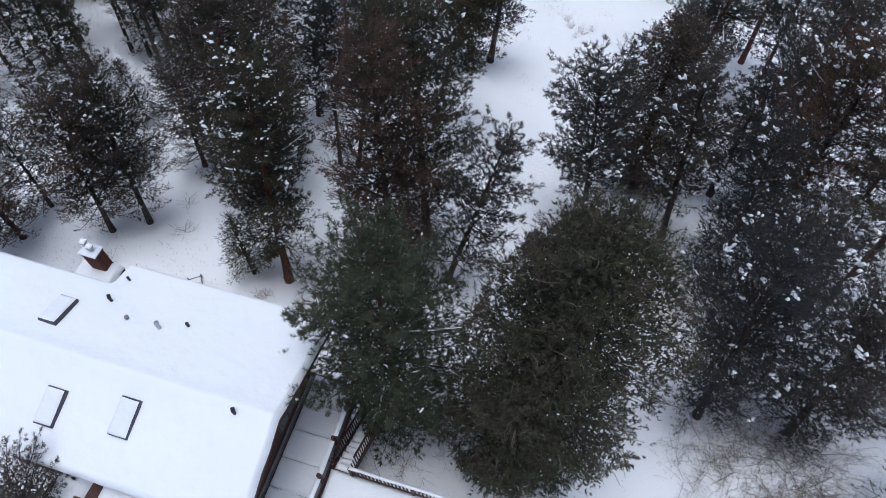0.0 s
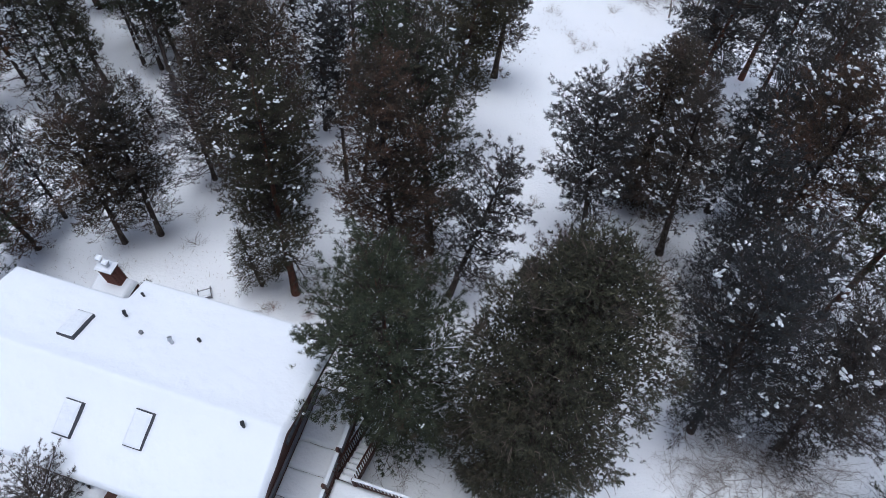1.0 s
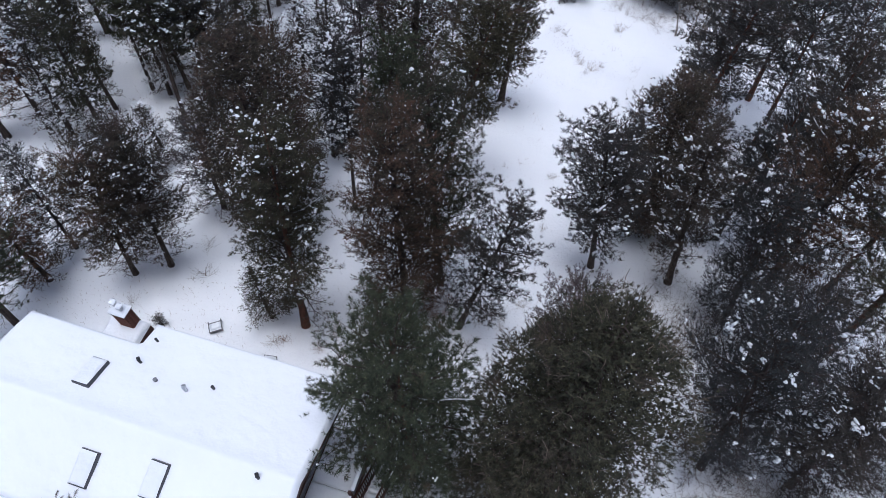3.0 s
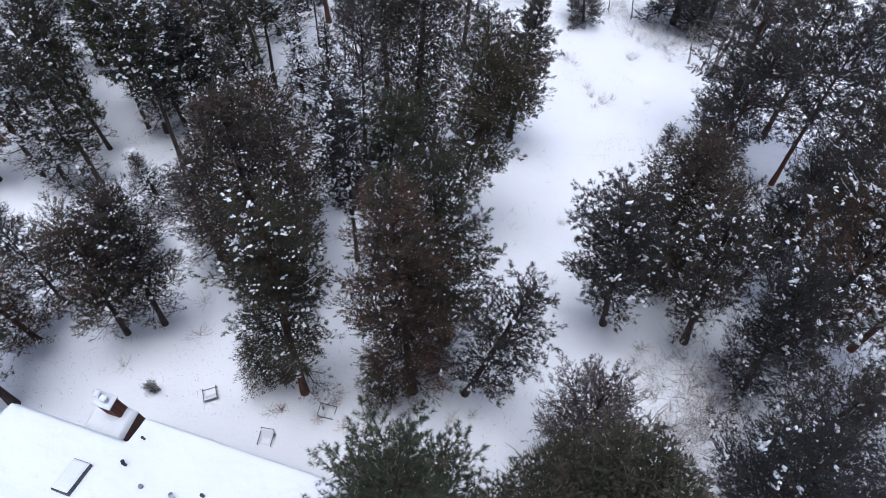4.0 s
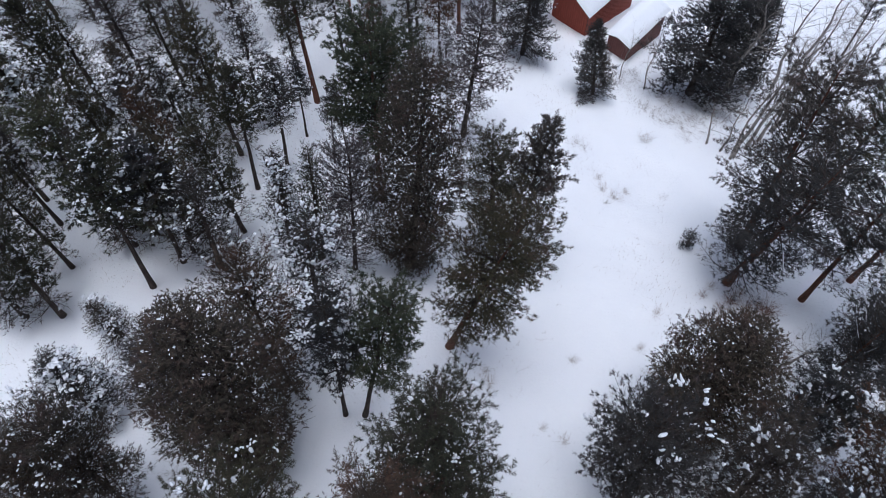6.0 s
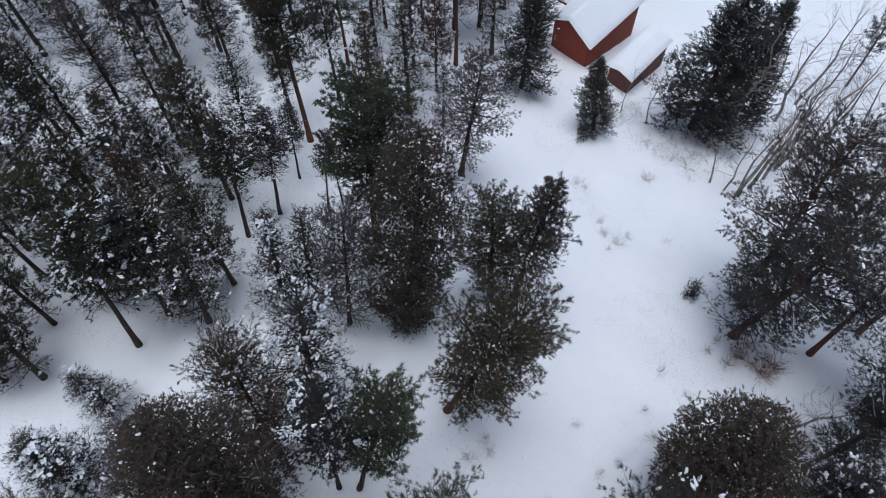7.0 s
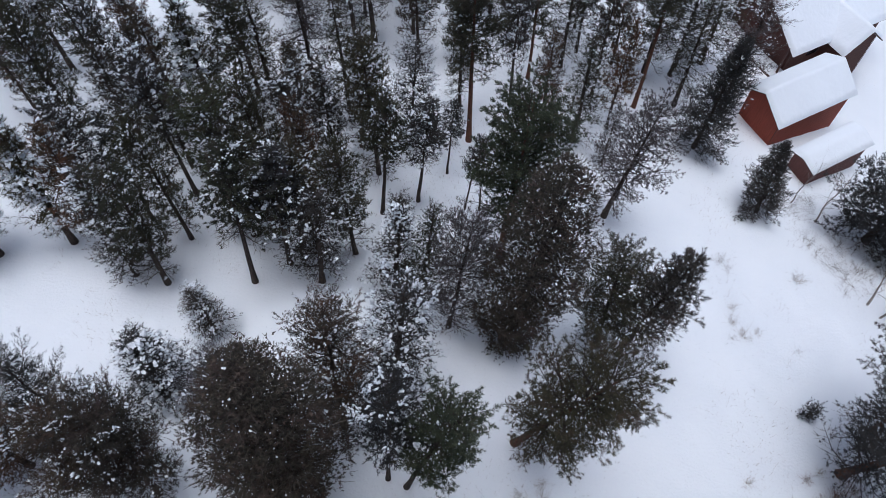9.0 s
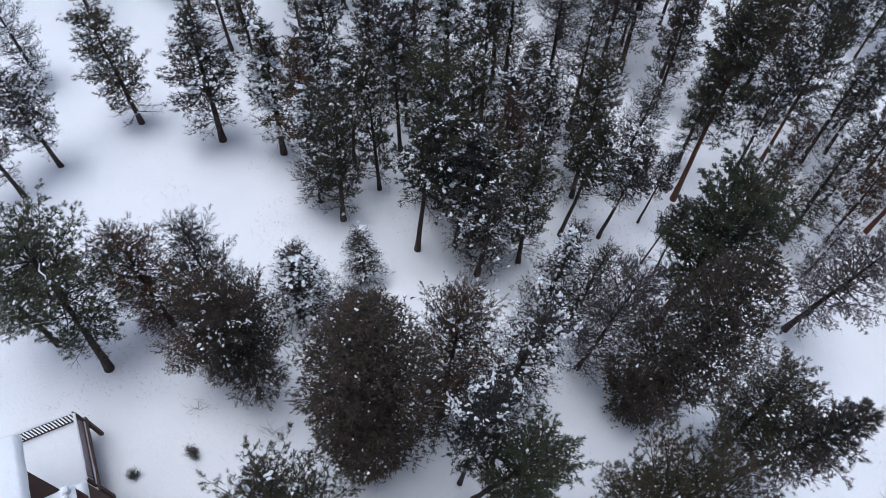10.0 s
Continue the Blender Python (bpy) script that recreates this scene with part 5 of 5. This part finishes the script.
for x, y, size in ((-5.2, 13.2, 0.5), (-4.2, 13.0, 0.45), (-6.4, 13.6, 0.5), (-3.2, 12.7, 0.5), (-5.8, 14.4, 0.5), (-8.1, 13.9, 0.45), (15.6, 32.0, 0.7), (16.4, 31.5, 0.8), (17.0, 30.9, 0.9), (16.4, 32.7, 0.6), (17.2, 32.0, 0.8), (17.7, 31.5, 0.7), (13.9, 32.3, 0.5), (16.6, 30.9, 1.0), (17.5, 31.5, 1.2), (15.6, 31.9, 0.8), (14.9, 31.4, 0.7), (-1.2, 16.1, 1.1), (-0.5, 16.5, 1.0), (-2.0, 16.4, 0.8), (13.9, 25.8, 0.9), (-1.3, 16.1, 1.0), (-0.9, 15.4, 0.8), (-1.7, 16.9, 1.0)):
    shrub("rust", x, y, size, turn.uniform(0, 6.28))
for x, y, size in ((-8.27, 24.2, 0.8), (7.7, 45.7, 0.9), (8.3, 45.3, 0.7), (16.3, 47.5, 0.6), (-12.9, 17.9, 0.9), (-16.0, 16.0, 0.7), (-7.0, 24.9, 0.7), (9.2, 39.7, 0.5), (-13.4, 19.9, 0.8), (13.2, 40.9, 0.5), (-14.2, 29.8, 0.7), (-13.0, 30.4, 0.6)):
    shrub("small", x, y, size, turn.uniform(0, 6.28))
for x, y, size in ((5.7, 27.0, 0.5), (7.5, 25.1, 0.4), (9.4, 28.1, 0.5), (4.8, 22.4, 0.5), (3.8, 23.0, 0.4), (0.7, 28.6, 0.5), (0.1, 28.1, 0.4), (13.0, 46.8, 0.9), (9.0, 41.0, 0.7), (9.8, 40.2, 0.8), (8.9, 42.1, 0.6), (10.6, 40.9, 0.5), (0.2, 24.9, 0.7), (1.2, 25.4, 0.7), (0.9, 26.0, 0.5), (7.2, 21.5, 0.6), (3.3, 16.6, 0.6), (-4.4, 13.9, 0.6), (-3.0, 13.2, 0.6), (2.2, 15.8, 0.7),
                   (8.9, 18.2, 0.7), (8.4, 17.4, 0.6), (14.6, 33.0, 0.6), (10.8, 30.6, 0.6), (12.0, 29.1, 0.5), (6.5, 24.4, 0.5), (9.6, 26.6, 0.6), (-8.6, 13.8, 0.6), (-5.6, 14.9, 0.6), (-2.5, 14.0, 0.5), (-0.4, 13.8, 0.6), (0.5, 14.0, 0.5), (-3.6, 14.9, 0.5), (-6.7, 14.7, 0.4), (-2.0, 14.5, 0.5), (2.2, 15.2, 0.5), (1.1, 15.4, 0.4), (-4.7, 15.2, 0.4)):
    shrub("weed", x, y, size, turn.uniform(0, 6.28))

aspen(18.4, 26.2, 7.0, (1.6, 0.9), 109, 0.11, 5)
aspen(17.2, 27.6, 5.5, (1.4, -0.6), 110, 0.08, 5)
aspen(19.7, 46.3, 11.0, (1.4, 0.4), 91, 0.162)
aspen(20.9, 47.4, 10.0, (2.2, 0.2), 92, 0.149)
aspen(18.7, 46.7, 6.0, (0.5, 0.5), 93, 0.081)
aspen(22.3, 48.5, 9.0, (1.8, 1.4), 94, 0.135)
aspen(19.8, 53.1, 11.5, (0.6, -0.6), 95, 0.176)
aspen(24.0, 50.5, 9.0, (0.8, 0.8), 96, 0.121)
aspen(14.0, 53.6, 6.5, (-0.1, 0.3), 97, 0.068)
aspen(17.9, 47.5, 3.4, (-0.3, 0.9), 98, 0.095, 4)
aspen(25.5, 56.0, 10.0, (1.0, 0.0), 99, 0.149)
aspen(12.0, 54.4, 4.5, (0.2, 0.2), 100, 0.054, 4)
aspen(23.0, 54.5, 9.5, (0.2, 0.9), 101, 0.121)
aspen(23.7, 50.0, 11.5, (1.2, 1.0), 102, 0.162)
aspen(25.4, 50.9, 10.5, (1.6, -0.2), 103, 0.149)
aspen(24.6, 48.8, 11.0, (0.8, 0.8), 104, 0.162)
aspen(26.4, 52.2, 10.0, (0.9, 0.4), 105, 0.135)
aspen(28.0, 58.5, 10.5, (0.6, 0.6), 106, 0.149)
aspen(19.3, 45.9, 8.0, (1.9, 0.8), 107, 0.108)
aspen(27.5, 49.4, 10.0, (0.4, 1.0), 108, 0.135)


def stalks(name, label, seed, count, area, mat, high, keep):
    """Stalks and litter that stick out of the snow, thicker in patches."""
    rng = np.random.default_rng(seed)
    verts, n = [], 0
    while n < count:
        x, y = rng.uniform(area[0], area[1]), rng.uniform(area[2], area[3])
        if noise.noise((x * 0.22, y * 0.22, seed)) + 0.35 * noise.noise((x * 0.9, y * 0.9, seed)) < keep:
            continue
        z = ground(x, y) + hummocks(x, y)
        d = rng.normal(0, 0.35, 2) * high
        s = rng.normal(0, 1, 2)
        s *= 0.008 / (np.linalg.norm(s) + 1e-6)
        tall = high * rng.uniform(0.4, 1.2)
        verts += [(x - s[0], y - s[1], z - 0.02), (x + s[0], y + s[1], z - 0.02), (x + d[0], y + d[1], z + tall)]
        n += 1
    mesh = tri_mesh(name, verts, np.arange(n * 3).reshape(-1, 3))
    mesh.materials.append(mat)
    tagged(new(name, mesh), label, "grass", kind="stuff")


stalks("dry_grass", "dry brown grass stalks sticking out of the snow", 5, 13000, (-30, 30, 5, 62), STALK, 0.24, 0.14)
stalks("litter", "dark twigs and needles lying on the snow", 9, 9000, (-40, 26, 8, 62), LITTER, 0.07, 0.04)


# ---- things in the yard ----
def lawn_chair(x, y, turn):
    """A low folding chair, its sling filled with snow."""
    z = ground(x, y) + hummocks(x, y) - 0.34
    c = thing("lawn_chair", Matrix.Translation((x, y, z)) @ Matrix.Rotation(radians(turn), 4, "Z"), "metal lawn chair half buried in snow", "chair", "lawn chairs in the yard")
    for side in (-0.3, 0.3):
        rodded("armrest", GREY_METAL, c, (side, -0.28, 0.52), (side, 0.30, 0.54), 0.024)
        rodded("leg", GREY_METAL, c, (side, -0.26, -0.1), (side, -0.28, 0.52), 0.02)
        rodded("leg", GREY_METAL, c, (side, 0.27, -0.1), (side, 0.30, 0.54), 0.02)
        rodded("back_upright", GREY_METAL, c, (side * 0.95, 0.24, 0.3), (side * 0.95, 0.40, 0.72), 0.02)
    rodded("front_bar", GREY_METAL, c, (-0.3, -0.27, 0.36), (0.3, -0.27, 0.36), 0.022)
    rodded("top_bar", GREY_METAL, c, (-0.285, 0.40, 0.72), (0.285, 0.40, 0.72), 0.016)
    boxed("seat", GREY_METAL, c, -0.27, 0.27, -0.26, 0.26, 0.27, 0.30)
    b = boxed("backrest", GREY_METAL, c, -0.27, 0.27, 0.0, 0.02, 0.0, 0.44)
    b.matrix_local = pose(0, 0.25, 0.30, -20)
    snow_sheet("seat_snow", DECK_SNOW, c, [(-0.28, 0.28, -0.26, 0.40)], lambda u, v: 0.31 + max(0, v - 0.05) * 1.1, 0.12, x, 0.05, 0.12, 0.02, "cushion of snow")


lawn_chair(-11.55, 14.64, 200)
lawn_chair(-8.48, 12.47, -8)
lawn_chair(-5.97, 13.89, 80)
tree("sapling", -14.2, 14.75, 1.0, 0.40)
tree("sapling", 13.9, 36.4, 1.6, 0.75)
tree("sapling", -3.0, 10.6, 1.3, 0.4)
tree("sapling", -14.76, 12.4, 0.8, 0.32)
